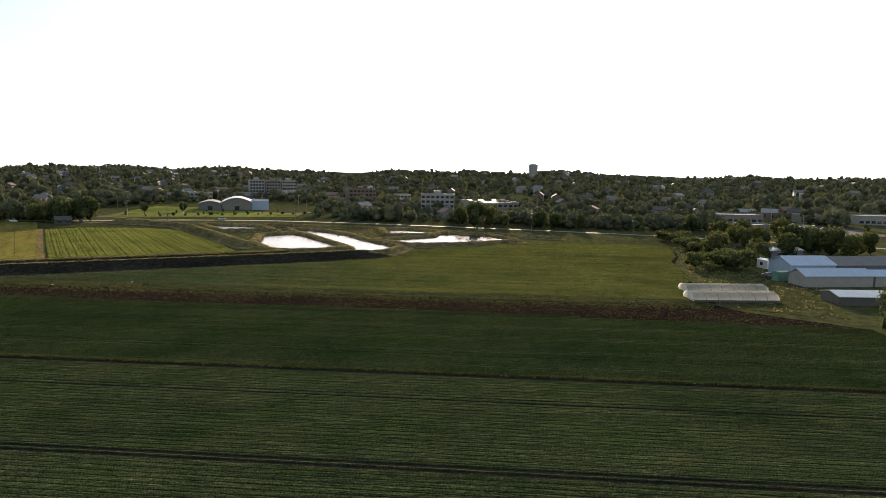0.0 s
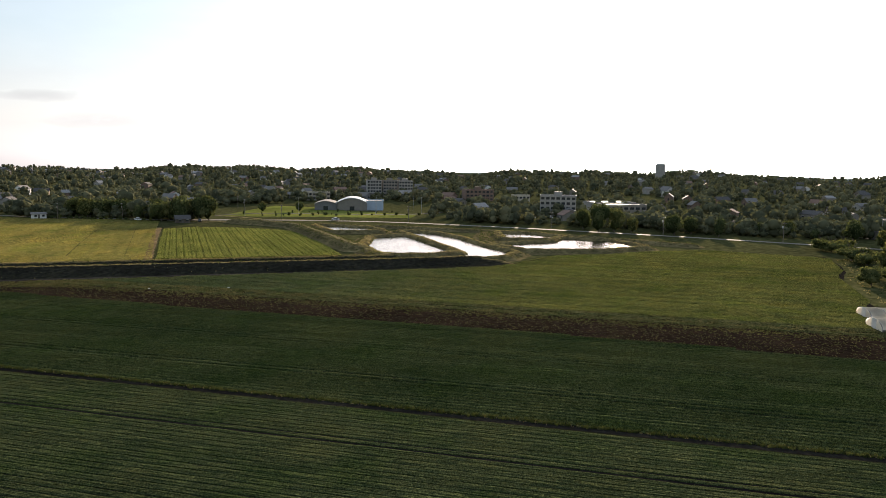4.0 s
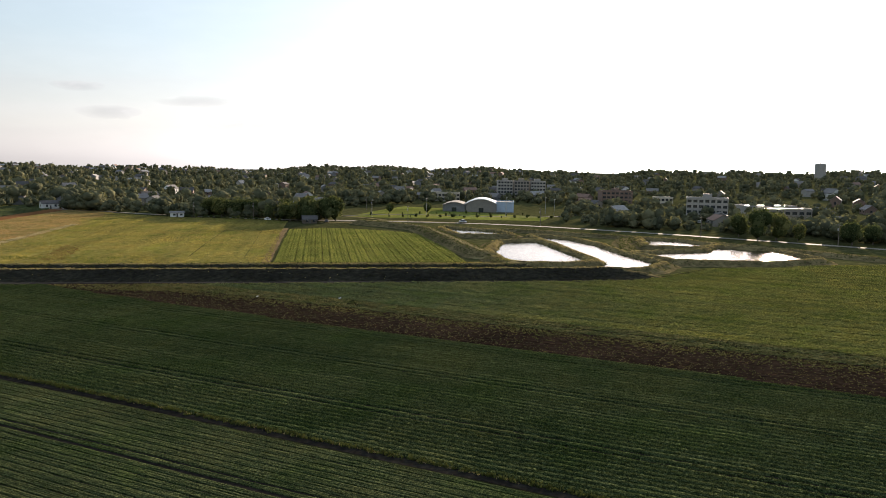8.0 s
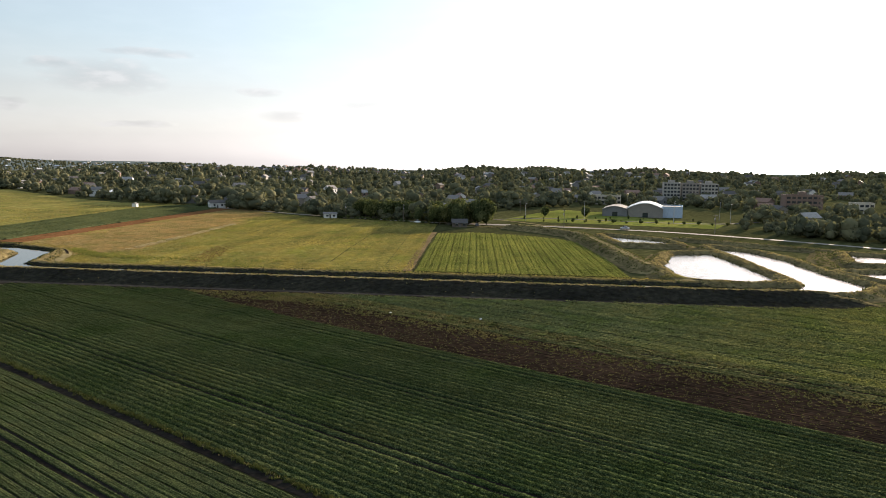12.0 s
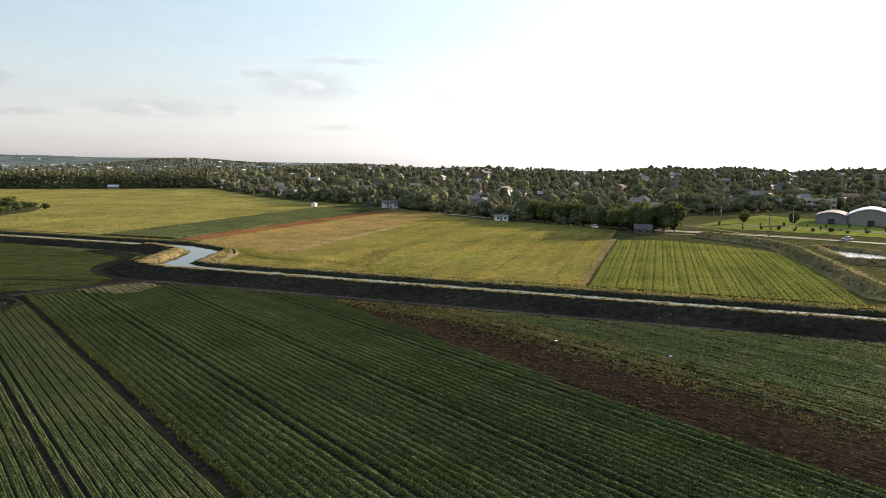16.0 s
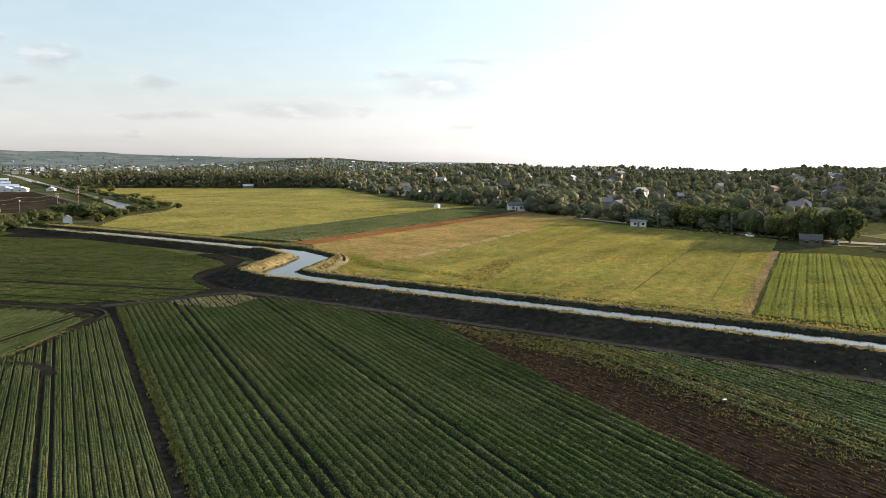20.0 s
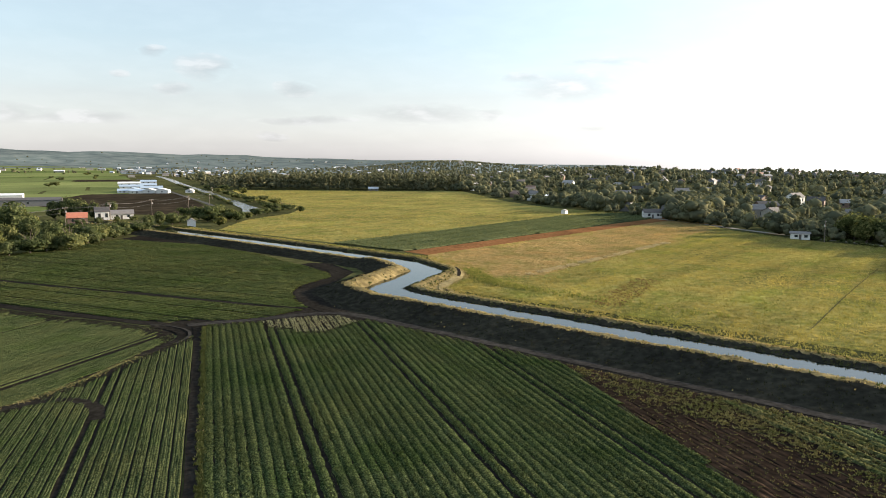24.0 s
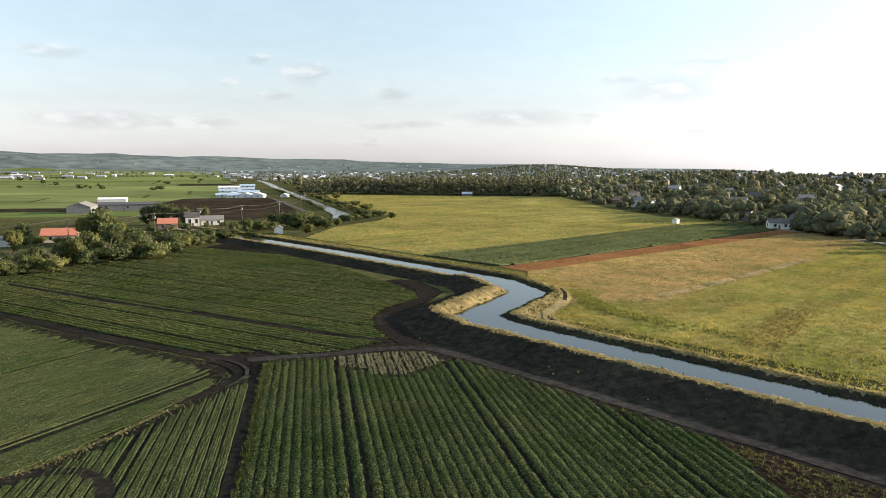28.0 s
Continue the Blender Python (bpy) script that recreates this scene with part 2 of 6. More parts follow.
def paint(name, col, rough=0.6, var=0.12, scale=0.8, metal=0.0, stretch=None):
    m, nd, lk, p, o = nodes_of(name)
    lo, hi = tuple(max(0, v * (1 - var)) for v in col), tuple(min(1, v * (1 + var)) for v in col)
    c = ramp(nd, lk, noise_of(nd, lk, scale, 5, stretch), [(0.3, lo), (0.7, hi)])
    d = ramp(nd, lk, noise_of(nd, lk, scale * 7, 4), [(0.3, (0.86, 0.85, 0.84)), (0.6, (1, 1, 1))])
    lk.new(mixc(nd, lk, 1.0, c, d, "MULTIPLY"), p.inputs["Base Color"])
    p.inputs["Roughness"].default_value, p.inputs["Metallic"].default_value = rough, metal
    bump(nd, lk, p, noise_of(nd, lk, scale * 9, 3), 0.01)
    return m


M = {}
M["ground"] = earth("rough_grass_and_soil", (0.038, 0.042, 0.019), (0.064, 0.068, 0.03), (0.105, 0.103, 0.05), 0.35, 0.012)
M["soil"] = earth("black_muck_soil", (0.0105, 0.0098, 0.0088), (0.017, 0.0155, 0.0138), (0.029, 0.026, 0.0225), 1.5, 0.05)
M["track"] = earth("worn_dirt_track", (0.011, 0.0104, 0.0095), (0.019, 0.0178, 0.016), (0.033, 0.0305, 0.027), 1.2, 0.08)
M["brown"] = earth("bare_brown_soil", (0.0122, 0.0094, 0.0075), (0.0208, 0.0154, 0.0122), (0.0345, 0.0258, 0.0205), 0.9, 0.05)
M["lane"] = earth("trodden_grey_soil", (0.02, 0.0195, 0.019), (0.033, 0.032, 0.0315), (0.05, 0.0485, 0.047), 1.0, 0.06)
M["stripe_soil"] = earth("dry_olive_soil", (0.045, 0.043, 0.02), (0.07, 0.067, 0.03), (0.1, 0.095, 0.045), 0.9, 0.05)
M["red"] = earth("dry_reddish_soil", (0.13, 0.06, 0.027), (0.19, 0.094, 0.043), (0.245, 0.132, 0.065), 0.8, 0.05)
M["gravel"] = earth("pale_gravel", (0.15, 0.135, 0.115), (0.21, 0.195, 0.165), (0.28, 0.26, 0.22), 2.0, 0.06, 0.03, 0.85, gloss=0.15)
M["asphalt"] = earth("grey_asphalt", (0.045, 0.045, 0.045), (0.065, 0.065, 0.064), (0.085, 0.083, 0.08), 1.5, 0.05, 0.02, 0.85, gloss=0.05)
M["lawn"] = earth("mown_park_grass", (0.1, 0.122, 0.033), (0.155, 0.172, 0.046), (0.21, 0.215, 0.065), 0.5, 0.02, patch=0.05)
M["hay"] = earth("olive_yellow_hay_field", (0.127, 0.124, 0.041), (0.202, 0.187, 0.065), (0.285, 0.252, 0.098), 0.35, 0.025, 0.2, streak=((0.012, 0.16, 1), 34), patch=0.07)
M["tan"] = earth("tan_stubble", (0.2, 0.148, 0.066), (0.285, 0.21, 0.095), (0.37, 0.275, 0.13), 0.4, 0.03, 0.2, patch=0.1)
M["dike"] = earth("rough_bank_grass", (0.08, 0.068, 0.035), (0.15, 0.124, 0.064), (0.23, 0.192, 0.103), 0.6, 0.05, 0.35)
# dike slopes turned from the sun: shade put into the weeds' dark colour
M["dike_shade"] = earth("rank_weeds_shade_painted", (0.015, 0.0148, 0.012), (0.026, 0.0252, 0.0203), (0.043, 0.041, 0.032), 0.7, 0.06, 0.3)
# far hills: the bluish haze of distance is put into the base colour
M["far"] = earth("hazed_wooded_hillside", (0.075, 0.102, 0.108), (0.12, 0.15, 0.156), (0.175, 0.2, 0.196), 0.014, 0.0025, 3.0)
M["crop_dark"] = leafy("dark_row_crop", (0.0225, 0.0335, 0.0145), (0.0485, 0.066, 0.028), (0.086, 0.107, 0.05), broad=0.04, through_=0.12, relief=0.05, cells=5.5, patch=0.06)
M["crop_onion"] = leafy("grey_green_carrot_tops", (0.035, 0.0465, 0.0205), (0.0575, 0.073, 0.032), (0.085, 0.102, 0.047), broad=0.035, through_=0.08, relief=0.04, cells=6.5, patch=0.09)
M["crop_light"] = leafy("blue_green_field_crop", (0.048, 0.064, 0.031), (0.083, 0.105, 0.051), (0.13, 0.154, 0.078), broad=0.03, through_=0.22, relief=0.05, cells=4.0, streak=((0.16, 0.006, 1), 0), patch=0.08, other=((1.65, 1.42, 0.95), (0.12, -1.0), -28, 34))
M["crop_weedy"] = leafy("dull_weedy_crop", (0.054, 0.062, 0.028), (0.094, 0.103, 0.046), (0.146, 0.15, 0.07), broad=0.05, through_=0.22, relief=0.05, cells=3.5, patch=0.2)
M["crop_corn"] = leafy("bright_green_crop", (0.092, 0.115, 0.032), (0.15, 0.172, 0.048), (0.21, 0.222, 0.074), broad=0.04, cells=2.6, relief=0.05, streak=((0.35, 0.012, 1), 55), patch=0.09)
M["crop_blue"] = leafy("blue_green_crop", (0.06, 0.08, 0.04), (0.098, 0.118, 0.06), (0.145, 0.158, 0.085), 1.2, 0.04, relief=0.05)
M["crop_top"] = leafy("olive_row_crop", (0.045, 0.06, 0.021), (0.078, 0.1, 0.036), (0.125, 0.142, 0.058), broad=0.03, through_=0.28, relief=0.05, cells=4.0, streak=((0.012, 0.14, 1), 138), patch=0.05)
M["leaf_dark"] = leafy("dark_vegetable_leaves", (0.019, 0.028, 0.0122), (0.048, 0.067, 0.028), (0.092, 0.117, 0.053), broad=0.04, through_=0.12, per_island=True, patch=0.06)
M["leaf_carrot"] = leafy("carrot_leaves", (0.035, 0.0455, 0.0195), (0.0565, 0.071, 0.0315), (0.083, 0.1, 0.047), broad=0.035, through_=0.08, per_island=True, patch=0.09)
M["leaf_light"] = leafy("blue_green_leaves", (0.044, 0.059, 0.029), (0.09, 0.114, 0.056), (0.155, 0.18, 0.095), broad=0.03, through_=0.24, per_island=True, streak=((0.22, 0.008, 1), 0), patch=0.08, other=((1.65, 1.42, 0.95), (0.12, -1.0), -28, 34))
M["leaf_weedy"] = leafy("yellow_green_weed_leaves", (0.055, 0.056, 0.026), (0.108, 0.108, 0.05), (0.185, 0.175, 0.088), broad=0.06, through_=0.2, per_island=True, patch=0.2)
M["leaf_top"] = leafy("olive_vegetable_leaves", (0.036, 0.045, 0.018), (0.076, 0.093, 0.037), (0.128, 0.14, 0.062), broad=0.03, through_=0.25, per_island=True, patch=0.05)
M["leaf_corn"] = leafy("bright_crop_leaves", (0.085, 0.112, 0.033), (0.195, 0.22, 0.065), (0.32, 0.325, 0.12), broad=0.04, per_island=True)
M["weeds"] = leafy("rough_weeds", (0.035, 0.046, 0.018), (0.056, 0.068, 0.027), (0.088, 0.096, 0.041), 1.1, 0.06)
M["drygrass"] = leafy("dry_seeding_grass", (0.17, 0.142, 0.07), (0.27, 0.226, 0.115), (0.38, 0.33, 0.185), 0.9, 0.06, 0.3)
M["stubble"] = leafy("tan_stubble_stalks", (0.19, 0.145, 0.068), (0.28, 0.212, 0.1), (0.38, 0.295, 0.15), 0.7, 0.05, 0.25, patch=0.1)
M["haygrass"] = leafy("ripe_hay", (0.148, 0.141, 0.047), (0.24, 0.218, 0.077), (0.345, 0.302, 0.126), 0.5, 0.03, 0.3, streak=((0.012, 0.16, 1), 34), patch=0.07)
M["pale"] = leafy("pale_withered_crop", (0.1, 0.11, 0.068), (0.16, 0.166, 0.108), (0.235, 0.235, 0.16), 1.0, 0.06, 0.2)
M["leaf"] = leafy("tree_leaves", (0.042, 0.055, 0.025), (0.084, 0.102, 0.046), (0.155, 0.166, 0.08), per_island=True, per_object=True, through_=0.38)
# woodland greens lifted and greyed, with some distance haze in the colour
M["leaf_far"] = leafy("haze_greyed_woodland_leaves", (0.066, 0.073, 0.05), (0.112, 0.118, 0.074), (0.176, 0.172, 0.102), broad=0.11, per_island=True, through_=0.24)
M["bark"] = paint("grey_brown_bark", (0.10, 0.08, 0.06), 0.9, 0.3, 2.0)
M["pole"] = paint("weathered_pole_wood", (0.16, 0.13, 0.10), 0.85, 0.2, 1.0)
M["wire"] = paint("dull_wire", (0.06, 0.06, 0.06), 0.5)
M["white"] = paint("white_siding", (0.62, 0.61, 0.59), 0.6, 0.06, 0.6)
M["cream"] = paint("cream_stucco", (0.42, 0.38, 0.31), 0.8, 0.08, 0.6)
M["grey"] = paint("grey_cladding", (0.15, 0.15, 0.155), 0.6, 0.1, 0.5)
M["brick"] = paint("brown_brick_wall", (0.17, 0.115, 0.09), 0.85, 0.2, 1.0)
M["concrete"] = paint("pale_concrete", (0.3, 0.285, 0.26), 0.8, 0.1, 0.5)
M["blue"] = paint("pale_blue_metal", (0.34, 0.42, 0.52), 0.45, 0.08, 0.4)
M["roof_red"] = paint("terracotta_shingles", (0.42, 0.15, 0.09), 0.8, 0.15, 1.2)
M["roof_dark"] = paint("dark_shingles", (0.07, 0.065, 0.065), 0.85, 0.2, 1.2)
M["roof_grey"] = paint("grey_shingles", (0.17, 0.16, 0.155), 0.85, 0.15, 1.0)
M["roof_metal"] = paint("pale_metal_sheet", (0.55, 0.58, 0.62), 0.35, 0.08, 0.4, 0.5)
M["roof_white"] = paint("white_membrane", (0.7, 0.7, 0.69), 0.5, 0.06, 0.4)
M["plastic"] = leafy("greenhouse_film", (0.72, 0.70, 0.66), (0.80, 0.78, 0.74), (0.86, 0.84, 0.80), 0.3, 0.1, 0.8, shine=(1.0, 0.98, 0.96))
M["steel"] = paint("galvanised_steel", (0.4, 0.4, 0.4), 0.4, 0.1, 1.0, 0.8)
M["green_paint"] = paint("faded_green_paint", (0.10, 0.20, 0.15), 0.6)
M["door"] = paint("dark_door_paint", (0.09, 0.08, 0.075), 0.5)
M["carpaint"] = paint("silver_car_paint", (0.5, 0.5, 0.52), 0.3, 0.05, 0.5, 0.4)
M["rubber"] = paint("black_rubber", (0.02, 0.02, 0.02), 0.9)


def glass_mat():
    m, nd, lk, p, o = nodes_of("window_glass")
    p.inputs["Base Color"].default_value = (0.03, 0.035, 0.04, 1)
    p.inputs["Roughness"].default_value = 0.06
    p.inputs["Specular IOR Level"].default_value = 0.8
    return m


def water_mat(name="still_canal_water", ripple=(0.02, 0.25)):
    m, nd, lk, p, o = nodes_of(name)
    p.inputs["Base Color"].default_value = (0.014, 0.018, 0.016, 1)
    p.inputs["Roughness"].default_value = 0.04
    p.inputs["IOR"].default_value = 1.33
    bump(nd, lk, p, noise_of(nd, lk, 0.9, 3), *ripple)
    return m


M["glass"], M["water"] = glass_mat(), water_mat()
M["pond"] = water_mat("breezy_pond_water", (0.12, 0.7))


# ---- mesh helpers ----
def fast_mesh(name, verts, faces, mat, smooth=False):
    """A mesh from arrays of vertices and of equal-sided faces."""
    me = bpy.data.meshes.new(name)
    verts, faces = np.asarray(verts, np.float32), np.asarray(faces, np.int32)
    k = faces.shape[1]
    me.vertices.add(len(verts))
    me.vertices.foreach_set("co", verts.ravel())
    me.loops.add(faces.size)
    me.loops.foreach_set("vertex_index", faces.ravel())
    me.polygons.add(len(faces))
    me.polygons.foreach_set("loop_start", np.arange(0, faces.size, k, dtype=np.int32))
    me.update(calc_edges=True)
    if smooth:
        me.polygons.foreach_set("use_smooth", np.ones(len(faces), bool))
    me.materials.append(mat)
    return me


def setting(name, me, label, category=""):
    return tagged(new(name, me), label, category or name.split("_")[0], kind="structure")


def stuff(name, me, label, category):
    return tagged(new(name, me), label, category, kind="stuff")


def box_data(x0, x1, y0, y1, z0, z1):
    v = [(x, y, z) for z in (z0, z1) for y in (y0, y1) for x in (x0, x1)]
    f = [(0, 2, 3, 1), (4, 5, 7, 6), (0, 1, 5, 4), (2, 6, 7, 3), (0, 4, 6, 2), (1, 3, 7, 5)]
    return v, f


def bm_box(x0, x1, y0, y1, z0, z1, bevel=0.0):
    bm = bmesh.new()
    v, f = box_data(x0, x1, y0, y1, z0, z1)
    bv = [bm.verts.new(p) for p in v]
    for q in f:
        bm.faces.new([bv[k] for k in q])
    if bevel:
        bmesh.ops.bevel(bm, geom=bm.edges[:], offset=bevel, segments=1, affect="EDGES")
    return bm


def part(name, bm, mat, parent, label="", m=None):
    """One mesh object under a thing or a part."""
    if isinstance(bm, bpy.types.Mesh):
        me = bm
    else:
        me = bpy.data.meshes.new(name)
        bm.to_mesh(me)
        bm.free()
        me.materials.append(mat)
    ob = new(name, me)
    ob.parent = parent
    if m is not None:
        ob.matrix_basis = m
    return tagged(ob, label)


def thing(name, x, y, z, turn, label, category, group=""):
    ob = new(name)
    ob.empty_display_size = 0.5
    ob.matrix_basis = pose(x, y, z, 0, 0, turn)
    return tagged(ob, label, category, group)


def smooth_step(a, b, v):
    t = np.clip((np.asarray(v, float) - a) / (b - a), 0, 1)
    return t * t * (3 - 2 * t)


# ---- the lie of the land ----
HUB = (80.0, 40.0)


def land(x, y):
    """Height of the ground: flat marsh, the town's slope, and far ridges."""
    x, y = np.asarray(x, float), np.asarray(y, float)
    r = np.hypot(x - HUB[0], y - HUB[1])
    az = np.degrees(np.arctan2(x - HUB[0], y - HUB[1]))
    town = smooth_step(14, 34, az) * (1 - smooth_step(150, 175, az))
    roll = 2.5 * np.sin(az * 0.21 + 1.0) + 1.8 * np.sin(az * 0.47) + 1.2 * np.sin(az * 0.9 + r * 0.002)
    h = town * smooth_step(420, 1500, r) * (10 + 1.4 * roll)
    h = h - town * smooth_step(28, 40, az) * 34 * smooth_step(1700, 2600, r)
    knob = np.exp(-((az - 18.5) / 5.5) ** 2) * smooth_step(1900, 2700, r) * 30
    far = np.interp(az, [-60, -21, -6, 3, 10, 14, 19, 130], [112, 104, 80, 64, 42, 24, 2, 0])
    far = far * smooth_step(3500, 4500, r) * (1 + 0.05 * np.sin(az * 0.8) + 0.03 * np.sin(az * 2.3 + 1))
    return h + knob + far


def ground_sheet():
    az = np.radians(np.arange(0, 360, 1.5))
    r = np.concatenate([[0], np.linspace(40, 520, 13), np.geomspace(560, 4900, 46)])
    a, rr = np.meshgrid(az, r[1:])
    x, y = HUB[0] + rr * np.sin(a), HUB[1] + rr * np.cos(a)
    z = land(x, y) - 0.05
    v = np.stack([x, y, z], -1).reshape(-1, 3)
    n, m = len(az), len(r) - 1
    i, j = np.meshgrid(np.arange(m - 1), np.arange(n), indexing="ij")
    k = (j + 1) % n
    f = np.stack([i * n + j, i * n + k, (i + 1) * n + k, (i + 1) * n + j], -1).reshape(-1, 4)
    c = len(v)
    v = np.vstack([v, [[HUB[0], HUB[1], -0.05]]])
    fan = [(c, (q + 1) % n, q) for q in range(n)]
    me = bpy.data.meshes.new("ground")
    me.from_pydata(v.tolist(), [], [tuple(q) for q in f] + fan)
    me.materials.append(M["ground"])
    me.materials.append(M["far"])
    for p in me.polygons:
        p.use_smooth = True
        # beyond 1900 m the ground takes the colour with painted haze
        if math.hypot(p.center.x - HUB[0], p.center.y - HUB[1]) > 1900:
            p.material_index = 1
    return setting("ground", me, "flat marsh ground of rough grass and dark soil running to far wooded hills", "ground")


ground_sheet()


def inside(poly, x, y):
    """Which of the points lie in the polygon."""
    ok = np.zeros(np.shape(x), bool)
    for (x0, y0), (x1, y1) in zip(poly, poly[1:] + poly[:1]):
        c = (y0 > y) != (y1 > y)
        with np.errstate(divide="ignore", invalid="ignore"):
            ok ^= c & (x < (x1 - x0) * (y - y0) / (y1 - y0 + 1e-12) + x0)
    return ok


def sheet(name, poly, mat, label, z=0.0, category="field", lumps=0.0):
    """A flat piece of ground with the given outline, laid just over the sheet below it."""
    bm = bmesh.new()
    vs = [bm.verts.new((x, y, z + float(land(x, y)))) for x, y in poly]
    f = bm.faces.new(vs)
    if f.normal.z < 0:
        f.normal_flip()
    bmesh.ops.triangulate(bm, faces=bm.faces[:])
    bm.normal_update()
    for q in bm.faces:
        if q.normal.z < 0:
            q.normal_flip()
    me = bpy.data.meshes.new(name)
    bm.to_mesh(me)
    bm.free()
    me.materials.append(mat)
    return setting(name, me, label, category)


def ribbon(name, pts, width, mat, label, z=0.03, category="track", wobble=0.25, on_bank=False):
    """A strip of track or road along a line, its bends rounded off."""
    pts = np.asarray(pts, float)
    for _ in range(3):
        a, b = pts[:-1] * 0.75 + pts[1:] * 0.25, pts[:-1] * 0.25 + pts[1:] * 0.75
        pts = np.concatenate([pts[:1], np.stack([a, b], 1).reshape(-1, 2)[1:-1], pts[-1:]])
    pts = resample(pts, 2.5)
    d = np.gradient(pts, axis=0)
    d /= np.linalg.norm(d, axis=1)[:, None]
    n = np.stack([-d[:, 1], d[:, 0]], -1)
    w = width / 2 + RNG.uniform(-wobble, wobble, (len(pts), 2)) * min(1, width / 3)
    L, R = pts + n * w[:, :1], pts - n * w[:, 1:]
    v = np.concatenate([np.c_[L, land(L[:, 0], L[:, 1]) + z], np.c_[R, land(R[:, 0], R[:, 1]) + z]])
    if on_bank:
        v[:, 2] = np.maximum(v[:, 2], bank_height(v[:, 0], v[:, 1]) + z)
    k = len(pts)
    i = np.arange(k - 1)
    f = np.stack([i + k, i + k + 1, i + 1, i], -1)
    return setting(name, fast_mesh(name, v, f, mat), label, category)


def resample(pts, step):
    pts = np.asarray(pts, float)
    seg = np.hypot(*np.diff(pts, axis=0).T)
    s = np.concatenate([[0], np.cumsum(seg)])
    t = np.linspace(0, s[-1], max(2, int(s[-1] / step) + 1))
    return np.stack([np.interp(t, s, pts[:, k]) for k in (0, 1)], -1)


# ---- crops ----
def spans(poly, o, d):
    """Where the line o + t d runs inside a polygon."""
    hits = []
    for (x0, y0), (x1, y1) in zip(poly, poly[1:] + poly[:1]):
        ex, ey = x1 - x0, y1 - y0
        den = d[0] * ey - d[1] * ex
        if abs(den) < 1e-9:
            continue
        t = ((x0 - o[0]) * ey - (y0 - o[1]) * ex) / den
        u = ((x0 - o[0]) * d[1] - (y0 - o[1]) * d[0]) / den
        if 0 <= u < 1:
            hits.append(t)
    hits.sort()
    return list(zip(hits[::2], hits[1::2]))


def crop_rows(name, poly, along, offsets, width, high, step, mat, label, ragged=0.3, gaps=0.02, bare=(), mid=1.05, under=None):
    """Rows of low plants: each a lumpy ridge of leaves, a part of its field where that is given. along: the rows' angle from +y, clockwise; offsets: their places across."""
    a = radians(along)
    d, n = (math.sin(a), math.cos(a)), (math.cos(a), -math.sin(a))
    V, F, base = [], [], 0
    for off in offsets:
        o = (n[0] * off, n[1] * off)
        for t0, t1 in spans(poly, o, d):
            k = int((t1 - t0) / step)
            if k < 2:
                continue
            t = t0 + (np.arange(k) + RNG.uniform(-0.3, 0.3, k)) * step
            hh = high * (1 + RNG.uniform(-ragged, ragged, k))
            hh[RNG.random(k) < gaps] *= 0.25
            prof = np.array([(-0.5, 0.0), (-0.4, 0.9), (0.0, mid), (0.4, 0.9), (0.5, 0.0)])
            across = prof[None, :, 0] * width * (1 + RNG.uniform(-ragged, ragged, (k, 1))) + RNG.uniform(-0.12, 0.12, (k, 5)) * width
            up = prof[None, :, 1] * hh[:, None] * (1 + RNG.uniform(-ragged, ragged, (k, 5)))
            tt = t[:, None] + RNG.uniform(-0.3, 0.3, (k, 5)) * step
            x = o[0] + tt * d[0] + across * n[0]
            y = o[1] + tt * d[1] + across * n[1]
            for line, half in bare:
                up = up * np.where(line_dist(line, x, y) < half, 0.03, 1.0)
            i, j = np.meshgrid(np.arange(k - 1), np.arange(4), indexing="ij")
            if under:
                q = i * 5 + j
                ridge = np.stack([q, q + 1, q + 6, q + 5], -1).reshape(-1, 4)
                part("crop_row", fast_mesh("crop_row", np.stack([x, y, up], -1).reshape(-1, 3), ridge, mat, True), None, under)
                continue
            V.append(np.stack([x, y, up], -1).reshape(-1, 3))
            q = base + i * 5 + j
            F.append(np.stack([q, q + 5, q + 6, q + 1], -1).reshape(-1, 4))
            base += k * 5
    if not under:
        stuff(name, fast_mesh(name, np.concatenate(V), np.concatenate(F)[:, ::-1], mat, True), label, "crop")


def crop_leaves(name, poly, along, offsets, width, per_m, size, mat, label, bare=(), upright=0.55, lift=0.0):
    """The leaves of a row crop: many small upright blades along the rows."""
    a = radians(along)
    d, n = np.array((math.sin(a), math.cos(a))), np.array((math.cos(a), -math.sin(a)))
    P = []
    for off in offsets:
        for t0, t1 in spans(poly, tuple(n * off), tuple(d)):
            k = int((t1 - t0) * per_m)
            t = RNG.uniform(t0, t1, k)
            vig = 0.75 + 0.25 * np.sin(t * 0.05 + off) * np.sin(t * 0.013 + off * 0.3)
            c = RNG.normal(0, width * 0.26, k)
            P.append(np.c_[n[None] * (off + c)[:, None] + d[None] * t[:, None], vig, np.abs(c)])
    P = np.concatenate(P)
    for line, half in bare:
        P = P[line_dist(line, P[:, 0], P[:, 1]) > half]
    k = len(P)
    s = size * RNG.uniform(0.6, 1.3, k) * P[:, 2]
    an = RNG.uniform(0, 2 * np.pi, k)
    wx, wy = np.cos(an) * s * 0.5, np.sin(an) * s * 0.5
    lx, ly = RNG.normal(0, upright, (2, k)) * s
    z0 = RNG.uniform(0.02, 0.16, k) + lift * (1 - np.clip(P[:, 3] / (width * 0.5), 0, 1) ** 3)
    v = np.stack([np.c_[P[:, 0] - wx, P[:, 1] - wy, z0], np.c_[P[:, 0] + wx, P[:, 1] + wy, z0], np.c_[P[:, 0] + lx, P[:, 1] + ly, z0 + s]], 1).reshape(-1, 3)
    return stuff(name, fast_mesh(name, v, np.arange(3 * k).reshape(-1, 3), mat), label, "crop")


